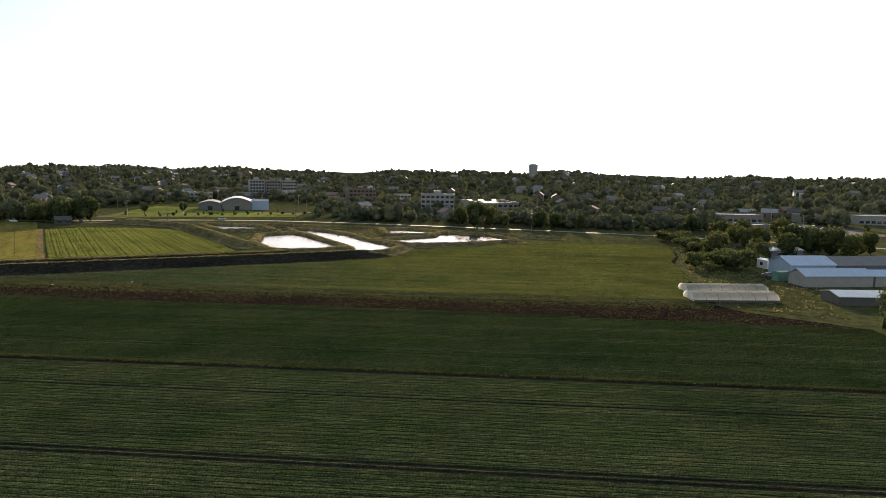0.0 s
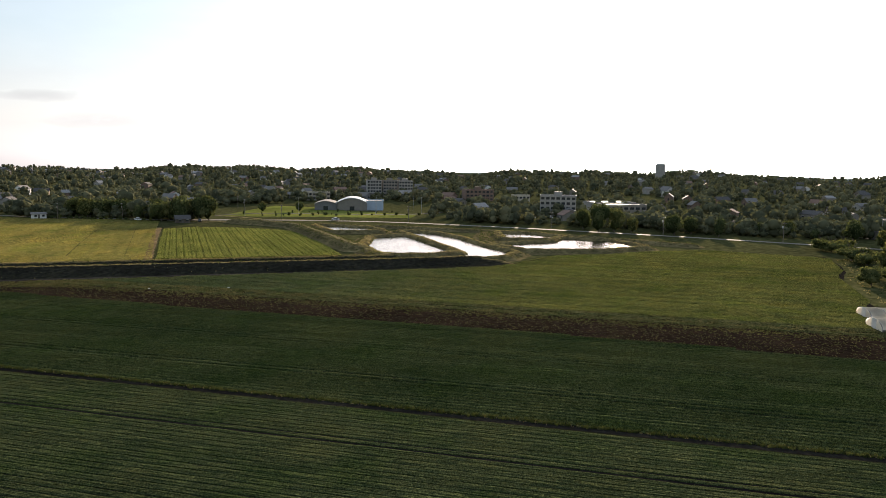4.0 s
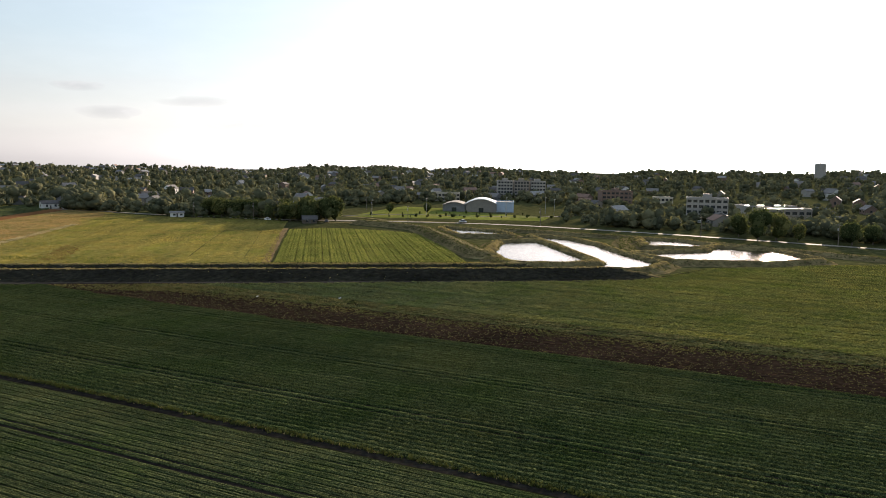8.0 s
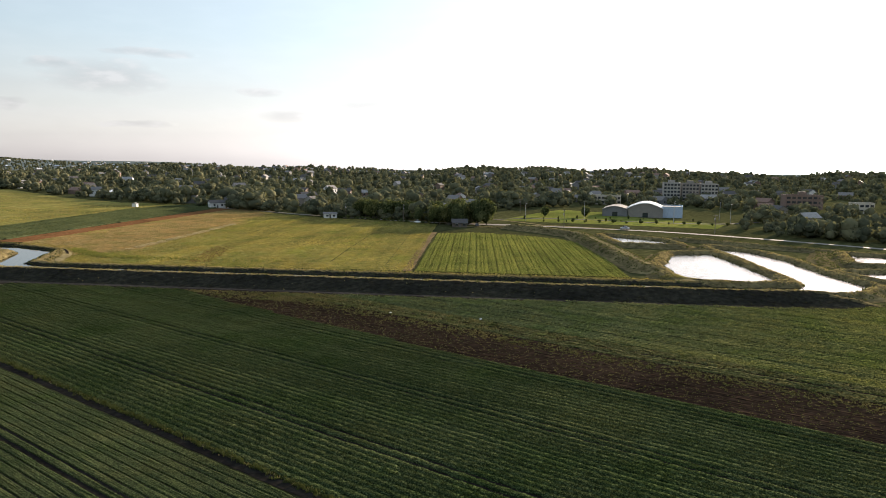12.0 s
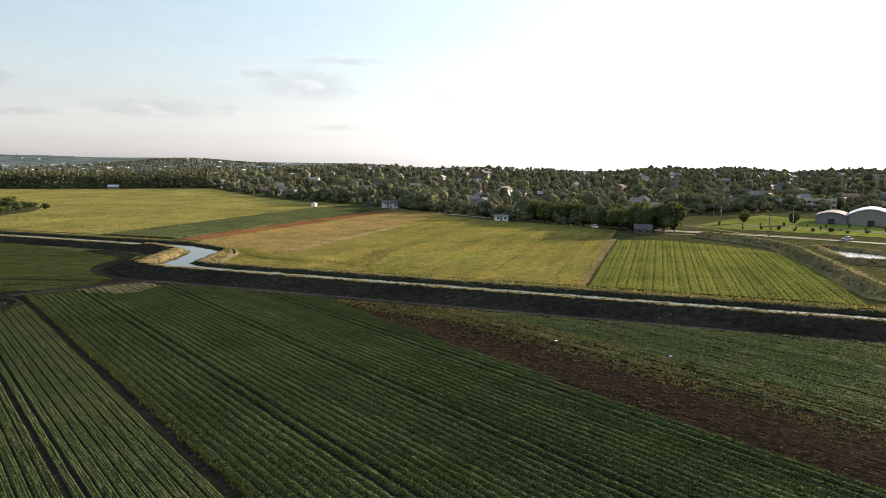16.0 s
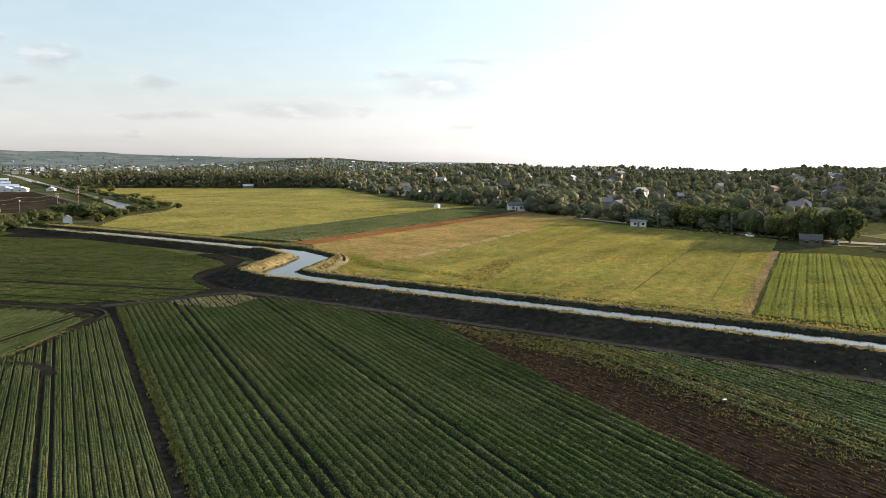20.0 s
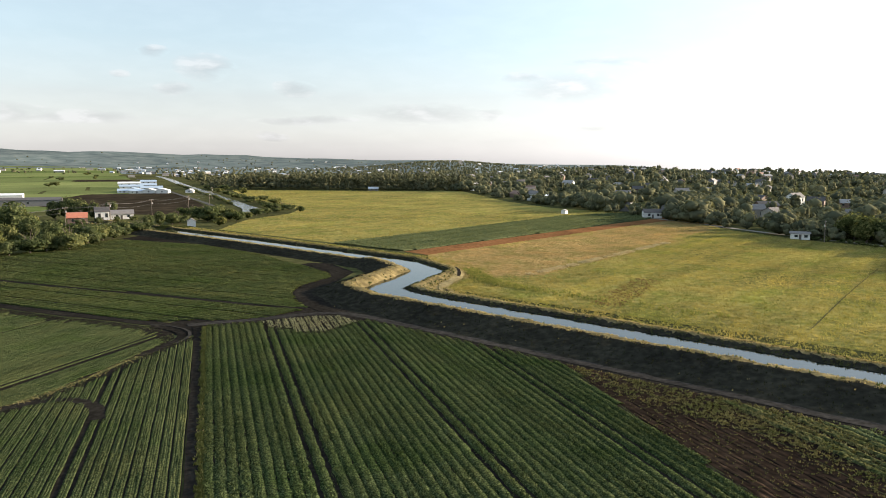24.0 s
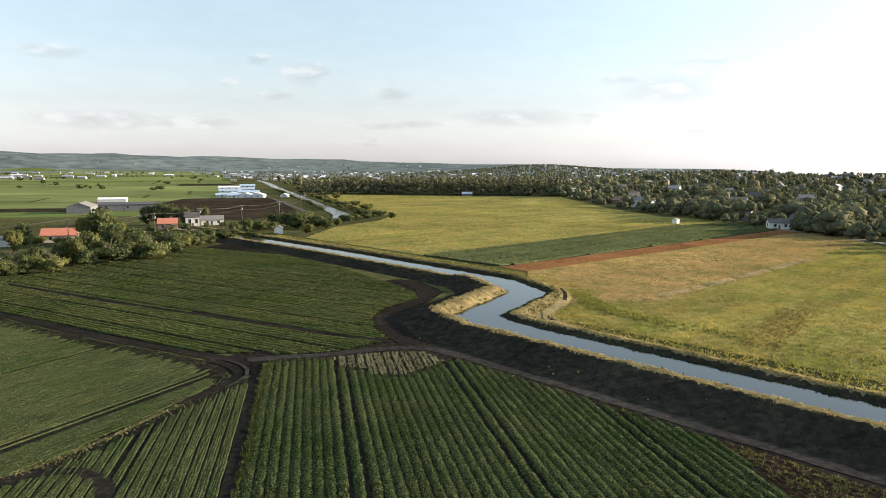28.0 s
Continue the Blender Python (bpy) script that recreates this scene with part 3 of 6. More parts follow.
def tufts(name, xy, z, size, mat, label, blades=5, spread=0.5, lean=0.5, category="grass", broad=0.32):
    """Clumps of blades or leaves: thin leaning triangles."""
    n = len(xy)
    sz = size * RNG.uniform(0.55, 1.35, (n, blades))
    ang = RNG.uniform(0, 2 * np.pi, (n, blades))
    rad = RNG.uniform(0, spread, (n, blades)) * size
    bx, by = xy[:, :1] + rad * np.cos(ang), xy[:, 1:2] + rad * np.sin(ang)
    zz = np.asarray(z, float).reshape(-1, 1) * np.ones((n, blades))
    face = RNG.uniform(0, 2 * np.pi, (n, blades))
    wx, wy = np.cos(face) * sz * broad, np.sin(face) * sz * broad
    tx, ty = bx + RNG.uniform(-lean, lean, (n, blades)) * sz, by + RNG.uniform(-lean, lean, (n, blades)) * sz
    v = np.stack([np.stack([bx - wx, by - wy, zz - 0.03], -1), np.stack([bx + wx, by + wy, zz - 0.03], -1), np.stack([tx, ty, zz + sz], -1)], -2).reshape(-1, 3)
    f = np.arange(len(v)).reshape(-1, 3)
    return stuff(name, fast_mesh(name, v, f, mat), label, category)


def scatter(poly, count, seed=0):
    g = np.random.default_rng(seed)
    p = np.asarray(poly)
    lo, hi = p.min(0), p.max(0)
    out = np.empty((0, 2))
    while len(out) < count:
        c = g.uniform(lo, hi, (count * 2, 2))
        out = np.vstack([out, c[inside(poly, c[:, 0], c[:, 1])]])
    return out[:count]


# plan: the lower canal runs along (0.5, -0.866); rows of the near fields run along +y
CANAL = [(52, 462), (77, 426), (121, 355), (162, 283), (164.5, 263), (146, 239.5), (148.5, 229.5), (241, 70), (256, 50)]
PONDS = [
    [(272, 96), (299, 103), (308, 95), (296, 86), (263, 63.5), (254.5, 68.5), (249.5, 80.5), (254.5, 85.5)],
    [(327, 99), (321, 84), (308, 71.5), (301, 68), (285, 57.5), (267.5, 43.5), (257, 45), (249.5, 52.5), (265, 57), (287, 72), (303, 82)],
    [(290, 51), (299, 41), (308, 30), (322, 29), (321, 12), (302.5, 0), (287.5, 14), (279.5, 36)],
    [(338, 57), (338, 44), (328, 32.5), (318, 39.5), (315, 51)],
    [(341, 147), (338, 124), (326, 113.5), (318.5, 129)],
]
WATER_Z, HALF = 0.45, 4.0


def line_dist(pts, x, y, closed=False):
    best = np.full(np.shape(x), 1e9)
    pts = list(pts) + ([pts[0]] if closed else [])
    for (x0, y0), (x1, y1) in zip(pts, pts[1:]):
        ex, ey = x1 - x0, y1 - y0
        t = np.clip(((x - x0) * ex + (y - y0) * ey) / (ex * ex + ey * ey), 0, 1)
        best = np.minimum(best, np.hypot(x - x0 - t * ex, y - y0 - t * ey))
    return best


def near_side(x, y):
    """Which points lie on the west side of the canal."""
    best, side = np.full(np.shape(x), 1e9), np.zeros(np.shape(x), bool)
    for (x0, y0), (x1, y1) in zip(CANAL, CANAL[1:]):
        ex, ey = x1 - x0, y1 - y0
        t = np.clip(((x - x0) * ex + (y - y0) * ey) / (ex * ex + ey * ey), 0, 1)
        d = np.hypot(x - x0 - t * ex, y - y0 - t * ey)
        side = np.where(d < best, ex * (y - y0) - ey * (x - x0) < 0, side)
        best = np.minimum(best, d)
    return side


def water_gap(x, y):
    """Distance to the nearest water's edge: below zero in the water."""
    d = line_dist(CANAL, x, y) - HALF
    d = d + 0.35 * np.sin(x * 0.9 + y * 0.4) * np.sin(y * 0.7 - x * 0.3)
    for p in PONDS:
        e = line_dist(p, x, y, True)
        d = np.minimum(d, np.where(inside(p, x, y), -e, e) + 0.5 * np.sin(x * 0.5 + 1) * np.sin(y * 0.6))
    return d


RIDGES = [([(349, 197), (344, 177), (336, 157), (262, 97)], 1.9, 7.0), ([(340, 66), (318, 63), (300, 56)], 0.8, 4.0), ([(352, 120), (345, 60), (335, 20), (318, -20)], 1.2, 6.0)]


def bank_height(x, y):
    d = water_gap(x, y)
    near = near_side(x, y)
    main = near & (x < 246)
    wide = np.where(main, 13.6 - 2.6 * smooth_step(205, 240, y), 8.2)
    flat = np.where(main, 4.4, 3.6)
    top = np.where(x > 246, 1.5, np.where(near, np.where(y > 285, 1.35, 1.95), 1.2))
    up = 0.05 + smooth_step(-1.0, np.where(main, 2.8, np.where(x > 246, 3.0, 4.0)), d) * top
    t = np.clip((d - flat) / (wide - flat), 0, 1)
    h = np.where(d < flat, up, (0.05 + top) * (1 - t) ** np.where(main, 1.2, 1.2))
    for pts, hh, ww in RIDGES:
        e = line_dist(pts, x, y)
        h = np.where(d > 0, np.maximum(h, hh * (1 - smooth_step(1.2, ww, e))), h)
    return np.where(d < -1.5, 0.02, h) + 0.10 * np.sin(x * 0.8) * np.sin(y * 0.9 + 1.3) * np.clip(h, 0, 1)


def earthworks():
    step = 0.65
    xs, ys = np.arange(48, 366, step), np.arange(-40, 468, step)
    x, y = np.meshgrid(xs, ys, indexing="ij")
    x = x + RNG.uniform(-0.2, 0.2, x.shape)
    y = y + RNG.uniform(-0.2, 0.2, y.shape)
    h = bank_height(x, y)
    h = h + RNG.uniform(-0.07, 0.07, x.shape) * np.clip(h, 0, 1)
    idx = np.arange(x.size).reshape(x.shape)
    q = np.stack([idx[:-1, :-1], idx[1:, :-1], idx[1:, 1:], idx[:-1, 1:]], -1).reshape(-1, 4)
    keep = (h.ravel()[q].max(1) > 0.03) | (water_gap(x, y).ravel()[q].min(1) < 1)
    q = q[keep]
    used = np.unique(q)
    remap = np.zeros(x.size, np.int64)
    remap[used] = np.arange(len(used))
    v = np.stack([x, y, h], -1).reshape(-1, 3)[used]
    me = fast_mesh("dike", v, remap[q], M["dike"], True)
    me.materials.append(M["dike_shade"])
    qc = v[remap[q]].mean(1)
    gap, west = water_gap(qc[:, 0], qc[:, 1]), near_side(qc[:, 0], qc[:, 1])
    # west-facing slopes on both banks take the colour with painted shade
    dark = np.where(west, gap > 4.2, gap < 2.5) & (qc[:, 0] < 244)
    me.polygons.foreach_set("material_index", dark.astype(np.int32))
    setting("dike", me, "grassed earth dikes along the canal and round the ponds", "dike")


earthworks()


def water_sheets():
    pts = resample(CANAL, 3.0)
    d = np.gradient(pts, axis=0)
    d /= np.linalg.norm(d, axis=1)[:, None]
    n = np.stack([-d[:, 1], d[:, 0]], -1) * 5.5
    v = np.concatenate([np.c_[pts + n, np.full(len(pts), WATER_Z)], np.c_[pts - n, np.full(len(pts), WATER_Z)]])
    i, k = np.arange(len(pts) - 1), len(pts)
    setting("canal_water", fast_mesh("canal_water", v, np.stack([i + k, i + k + 1, i + 1, i], -1), M["water"]), "still canal water mirroring the evening sky", "water")
    for p in PONDS:
        q = np.array(p, float)
        turn = np.sign(np.sum(q[:, 0] * np.roll(q[:, 1], -1) - q[:, 1] * np.roll(q[:, 0], -1)))
        e = np.roll(q, -1, 0) - q
        nrm = np.stack([e[:, 1], -e[:, 0]], -1) / np.linalg.norm(e, axis=1)[:, None] * turn
        out = nrm + np.roll(nrm, 1, 0)
        out /= np.maximum(np.linalg.norm(out, axis=1)[:, None], 0.5)
        sheet("pond_water", [tuple(v) for v in q + out * 1.7], M["pond"], "still pond water between low grassed dikes", WATER_Z + 0.08, "water")


water_sheets()

# ---- fields ----
F_LEFT = [(47, -78), (105.4, -78), (105.4, 205.4), (103.8, 204), (99.2, 196.6), (94.4, 188.8), (91.7, 183.9), (87.7, 178.3), (84, 174.2), (60, 132), (47, 110)]
F_HEAD = [(54, 126), (83.8, 175.2), (87.5, 179.3), (91.4, 184.8), (93.9, 189.5), (98.6, 197.4), (101.2, 202.3), (102.1, 205), (101.9, 207.8), (101, 210.4), (99.3, 212.2), (98.4, 214.6), (90, 222.4), (80.5, 229.7), (66, 243), (52.2, 256.6), (20, 287), (-20, 250), (20, 70)]
F_ROWS = [(107.0, -77), (149.5, -73.5), (151.8, -30), (153.6, 15), (154.2, 85), (155.2, 120), (156.2, 145), (158.8, 171.5), (136.3, 210.4), (134.8, 208.5), (132.6, 206.3), (130.2, 204.5), (127.7, 202), (122.4, 203), (122.2, 206), (118.1, 208.3), (117, 213.6), (107.0, 213.5)]
F_BROWN = [(149.7, -73.4), (163, -55), (167.5, 0), (166.9, 90), (166.9, 157.2), (159, 171), (156.4, 145), (155.4, 120), (154.4, 85), (153.8, 15), (152, -30)]
F_WEEDY = [(163.2, -54), (177, -45.5), (177, 140), (167.1, 156.8), (167.1, 90), (167.7, 0)]
F_LIGHT = [(177, -45), (195, -47), (210, -53), (250, -56), (264, -61), (297, -65), (307, -25), (287, 10), (268, 29), (251, 36), (238, 42.5), (226, 60), (204, 96.5), (177, 140)]
F_TOP = [(103.5, 219.3), (111.2, 217.2), (118.4, 217.2), (127.6, 223.5), (125.8, 231.8), (125.9, 241.9), (128.1, 250.1), (132.3, 255.6), (138, 261.5), (138.8, 268.8), (135.6, 281), (121.5, 320), (82, 392), (65, 366), (51, 347), (33, 313), (20, 296), (49.8, 263), (63.6, 250.4), (79.2, 235.4), (89.3, 227), (98.4, 219.8)]
F_HAY = [(176, 299), (160, 240), (217, 149), (308, 214), (340, 236), (341, 265), (330, 300), (330, 345), (352, 405)]
F_TAN = [(176, 299), (163, 252), (194, 250), (345, 362), (352, 405)]
F_RED = [(171, 310), (176, 299), (352, 405), (352, 418)]
F_BLUE = [(152, 341), (171, 311), (352, 420), (352, 452), (300, 440), (178, 358)]
F_CORN = [(217.5, 148.3), (306, 208.5), (319, 200), (323, 181), (322, 165), (317.5, 149), (280, 119.5), (246.8, 97)]
F_FAR = [(152, 343), (178, 360), (299, 441), (350, 454), (322, 500), (325, 590), (354, 770), (258, 820), (130, 874), (134, 780), (140, 660), (154, 590), (162, 535), (152, 500), (126, 462), (112, 410)]

BED = {}
sheet("bare_margin", [(96, 212), (104, 206), (119, 213.5), (133.5, 211.5), (156.5, 172.5), (202.5, 95.8), (236, 41.5), (246, 46), (214, 99), (170, 176), (146, 216), (136, 232), (136, 250), (146, 270), (142, 290), (134, 290), (128, 262), (122, 240), (124, 222), (104, 222)],
      M["track"], "bare dark soil along the foot of the dike", -0.012)
BED["carrot"] = sheet("field_carrots", F_LEFT, M["soil"], "dark muck soil under carrot rows")
BED["headland"] = sheet("field_headland", F_HEAD, M["soil"], "dark muck soil under the headland crop")
BED["row"] = sheet("field_rows", F_ROWS, M["soil"], "dark muck soil under the dark green row crop")
sheet("field_brown", F_BROWN, M["brown"], "strip of bare brown soil with weeds")
BED["light"] = sheet("field_light", F_LIGHT, M["soil"], "dark soil under a yellow-green crop")
BED["weedy"] = sheet("field_weedy", F_WEEDY, M["brown"], "brown soil under a weedy yellow-green strip")
BED["top"] = sheet("field_top", F_TOP, M["soil"], "dark soil under a green crop beside the canal")
sheet("field_hay", F_HAY, M["hay"], "olive yellow hay field")
sheet("field_tan", F_TAN, M["tan"], "tan patch of mown hay", 0.02)
sheet("field_red", F_RED, M["red"], "strip of dry reddish-brown soil")
BED["blue"] = sheet("field_blue", F_BLUE, M["soil"], "soil under a blue-green crop")
BED["corn"] = sheet("field_corn", F_CORN, M["stripe_soil"], "soil under a bright green crop")
sheet("field_far", F_FAR, M["hay"], "wide golden hay field towards the trees")


def with_pairs(lo, hi, spacing, pairs, extra):
    """Rows at even steps, with a wider furrow on both sides of the row at each pair of wheel tracks."""
    out, x, todo = [], lo, list(pairs)
    while x < hi:
        if todo and x >= todo[0]:
            out.append(x + extra)
            x += spacing + 2 * extra
            todo.pop(0)
        else:
            out.append(x)
            x += spacing
    return out


def beds(lo, hi, spacing, bed, tracks):
    """Places of rows: a wider gap after each bed, and none on the wheel tracks."""
    out, x, k = [], lo, 0
    while x < hi:
        if all(abs(x - t) > 0.42 for t in tracks):
            out.append(x)
        k += 1
        x += spacing * (1.55 if bed and k % bed == 0 else 1.0)
    return out


ARC = [(70, 163), (78, 170), (84, 173.9), (86.7, 175), (89, 175.4), (91.5, 174.7), (93.8, 172.6), (94.9, 169.5), (95.3, 166)]
LOOP = [(97.6, 194.4), (99.4, 197.2), (102.2, 202.2), (103.4, 204.8), (103.4, 208), (102.1, 211.3), (99.9, 213.9), (97.6, 216.4)]
LOOP_IN = [(94.5, 202.5), (99.5, 210), (100.6, 211.4), (99, 213.6)]
TOP_LINE = [(128, 222.6), (117, 230.2), (97.8, 247), (70.7, 269.4), (37.2, 300.4)]
ROWS_AT = {
    "carrot": (F_LEFT, 0, [o for k in range(49) for o in (105.1 - 1.22 * k, 104.86 - 1.22 * k, 104.62 - 1.22 * k, 104.38 - 1.22 * k) if all(abs(o - t) > 0.36 for t in (94.3, 95.7, 71.6, 73.0)) and o > 47.3]),
    "headland": (F_HEAD, 35.9, beds(-130, 40, 0.4, 0, (-42.3, -40.8, -69.0))),
    "row": (F_ROWS, 0, with_pairs(107.8, 158.3, 1.13, (117.3, 134.4, 149.8), 0.46)),
    "light": (F_LIGHT, 0, beds(177.6, 306, 1.0, 5, ())),
    "weedy": (F_WEEDY, 0, beds(170.6, 176.8, 1.05, 3, ())),
    "top": (F_TOP, -47.9, beds(120, 330, 1.25, 6, ())),
    "blue": (F_BLUE, 57, beds(-330, 60, 1.3, 0, ())),
    "corn": (F_CORN, 55, [o + 0.2 * math.sin(k * 2.3) for k, o in enumerate(np.arange(-120, 190, 0.78)) if (k * 7 + k * k * 3) % 11 != 2]),
}
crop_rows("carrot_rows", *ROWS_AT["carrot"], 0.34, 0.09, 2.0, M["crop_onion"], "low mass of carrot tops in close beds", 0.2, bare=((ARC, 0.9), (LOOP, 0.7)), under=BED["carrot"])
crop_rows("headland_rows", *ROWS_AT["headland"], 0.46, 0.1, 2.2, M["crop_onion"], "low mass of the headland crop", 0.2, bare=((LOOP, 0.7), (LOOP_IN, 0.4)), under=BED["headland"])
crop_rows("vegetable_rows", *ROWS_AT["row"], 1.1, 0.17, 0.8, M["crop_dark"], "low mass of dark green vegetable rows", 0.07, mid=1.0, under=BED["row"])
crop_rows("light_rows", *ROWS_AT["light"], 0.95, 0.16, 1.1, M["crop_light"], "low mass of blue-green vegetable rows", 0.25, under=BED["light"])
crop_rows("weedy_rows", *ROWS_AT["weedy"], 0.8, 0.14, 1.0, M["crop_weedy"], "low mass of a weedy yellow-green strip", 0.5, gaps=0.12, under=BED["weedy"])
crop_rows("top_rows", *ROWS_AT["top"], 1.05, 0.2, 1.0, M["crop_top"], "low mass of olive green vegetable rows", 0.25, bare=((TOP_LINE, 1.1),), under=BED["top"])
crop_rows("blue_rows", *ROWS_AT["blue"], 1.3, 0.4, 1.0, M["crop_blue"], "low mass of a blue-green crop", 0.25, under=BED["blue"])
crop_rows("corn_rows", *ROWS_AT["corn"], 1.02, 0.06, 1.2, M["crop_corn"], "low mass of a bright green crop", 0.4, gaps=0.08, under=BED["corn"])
crop_leaves("carrot_leaves", *ROWS_AT["carrot"], 0.26, 5.5, 0.13, M["leaf_carrot"], "feathery grey-green carrot tops in close beds", ((ARC, 0.9), (LOOP, 0.7)))
crop_leaves("headland_leaves", *ROWS_AT["headland"], 0.44, 5.0, 0.135, M["leaf_carrot"], "fine grey-green leaves on the headland", ((LOOP, 0.7), (LOOP_IN, 0.4)))
crop_leaves("vegetable_leaves", *ROWS_AT["row"], 1.06, 44.0, 0.165, M["leaf_dark"], "dark green vegetable leaves in long rows", lift=0.08)
crop_leaves("light_leaves", *ROWS_AT["light"], 0.95, 11.0, 0.27, M["leaf_light"], "blue-green vegetable leaves in long rows")
crop_leaves("weedy_leaves", *ROWS_AT["weedy"], 1.5, 9.0, 0.28, M["leaf_weedy"], "yellow-green weeds among a thin crop")
crop_leaves("top_leaves", *ROWS_AT["top"], 1.0, 16.0, 0.26, M["leaf_top"], "olive green vegetable leaves beside the canal", ((TOP_LINE, 1.1),))
crop_leaves("blue_leaves", *ROWS_AT["blue"], 1.3, 5.0, 0.75, M["crop_blue"], "blue-green leaves of a tall crop")
crop_leaves("corn_leaves", *ROWS_AT["corn"], 0.8, 14.0, 0.17, M["leaf_corn"], "bright green leaves in broad rows")

# ---- tracks and roads ----
ribbon("wheel_arc", ARC, 1.8, M["track"], "dark wheel track curving through the carrots", 0.05)
ribbon("wheel_loop", LOOP, 1.5, M["track"], "dark wheel track turning at the headland", 0.075)
ribbon("wheel_rut", [(97.2, 217.6), (101, 215.2), (103.9, 211.6), (104.9, 207.8), (104.4, 204.2), (102.6, 201.2)], 0.5, M["lane"], "pale rutted outer edge of the turning track", 0.085)
ribbon("dirt_track_field", [(106.2, -77), (106.2, 205), (105.4, 214)], 1.25, M["track"], "dark dirt track between two crops", 0.04)
ribbon("dirt_track_canal", [(104, 215), (117, 216), (127, 218.4), (133, 217.6), (137.8, 211.7), (162.9, 168.5), (193, 116.6), (223, 64.7), (236, 43)], 2.4, M["lane"], "dirt track along the foot of the canal dike", 0.045)
ribbon("dirt_track_top", TOP_LINE, 2.0, M["track"], "dirt track through the upper field", 0.068)
ribbon("dirt_track_edge", [(103, 214.5), (98.6, 217.4), (89.6, 225), (79.8, 232.6), (64.8, 246.7), (51, 260), (20, 292)], 2.6, M["track"], "dirt track along the edge of the headland", 0.052)
ribbon("dirt_track_bend", [(131, 219), (127.9, 229), (127.6, 240), (129.8, 250.4), (134, 256.2), (139.6, 262), (141.2, 270), (140.4, 277), (136.8, 291)], 3.0, M["track"], "dirt track round the canal bend", 0.06)
ribbon("gravel_road", [(345, 235), (366, 200), (380, 150), (382, 118), (376, 65), (367, 20), (356, -30), (341, -80), (318, -140), (270, -240)], 4.6, M["gravel"], "pale gravel road along the edge of town", 0.06, "road")

# ---- trees ----
def crown_mesh(name, seed, high, wide, clumps, leaf, mat, lobes=7, core=0.86):
    """A crown of leaf clumps on several uneven lobes, round a dark lumpy core."""
    g = np.random.default_rng(seed)
    c = np.stack([g.normal(0, wide * 0.22, lobes), g.normal(0, wide * 0.22, lobes), high * np.linspace(0.13, 0.80, lobes)], -1)
    c[0], c[1], c[2] = (0, 0, high * 0.55), (wide * 0.12, -wide * 0.1, high * 0.2), (-wide * 0.14, wide * 0.1, high * 0.24)
    rad = wide * g.uniform(0.22, 0.36, lobes)
    pick = g.integers(0, lobes, clumps)
    u = g.normal(0, 1, (clumps, 3))
    u /= np.linalg.norm(u, axis=1)[:, None]
    u[:, 2] = np.where(u[:, 2] < -0.5, -u[:, 2] * 0.5, u[:, 2])
    p = c[pick] + u * rad[pick][:, None] * g.uniform(0.78, 1.12, (clumps, 1)) * np.array([1, 1, 0.85])
    t1 = np.cross(u, g.normal(0, 1, (clumps, 3)))
    t1 /= np.linalg.norm(t1, axis=1)[:, None]
    nn = u + g.normal(0, 0.45, (clumps, 3))
    t2 = np.cross(nn, t1)
    t2 /= np.linalg.norm(t2, axis=1)[:, None]
    s = leaf * g.uniform(0.5, 1.2, (clumps, 1))
    quad = np.stack([p - t1 * s, p - t2 * s * 0.7, p + t1 * s, p + t2 * s * 0.7 + u * s * 0.35], 1).reshape(-1, 3)
    f = np.arange(len(quad)).reshape(-1, 4)
    # the lumpy cores
    ico = bmesh.new()
    bmesh.ops.create_icosphere(ico, subdivisions=1, radius=1.0)
    iv = np.array([v.co for v in ico.verts])
    fi = np.array([[v.index for v in q.verts] for q in ico.faces])
    ico.free()
    V, F, b = [quad], [np.c_[f]], len(quad)
    for k in range(lobes):
        w = iv * rad[k] * core * g.uniform(0.82, 1.12, (len(iv), 1)) * np.array([1, 1, 0.85]) + c[k]
        V.append(w)
        F.append(np.c_[fi, fi[:, 2:]] + b)
        b += len(iv)
    v = np.concatenate(V)
    v[:, 2] *= high / v[:, 2].max()
    return v, np.concatenate(F[:1]), np.concatenate([q[:, :3] for q in F[1:]])


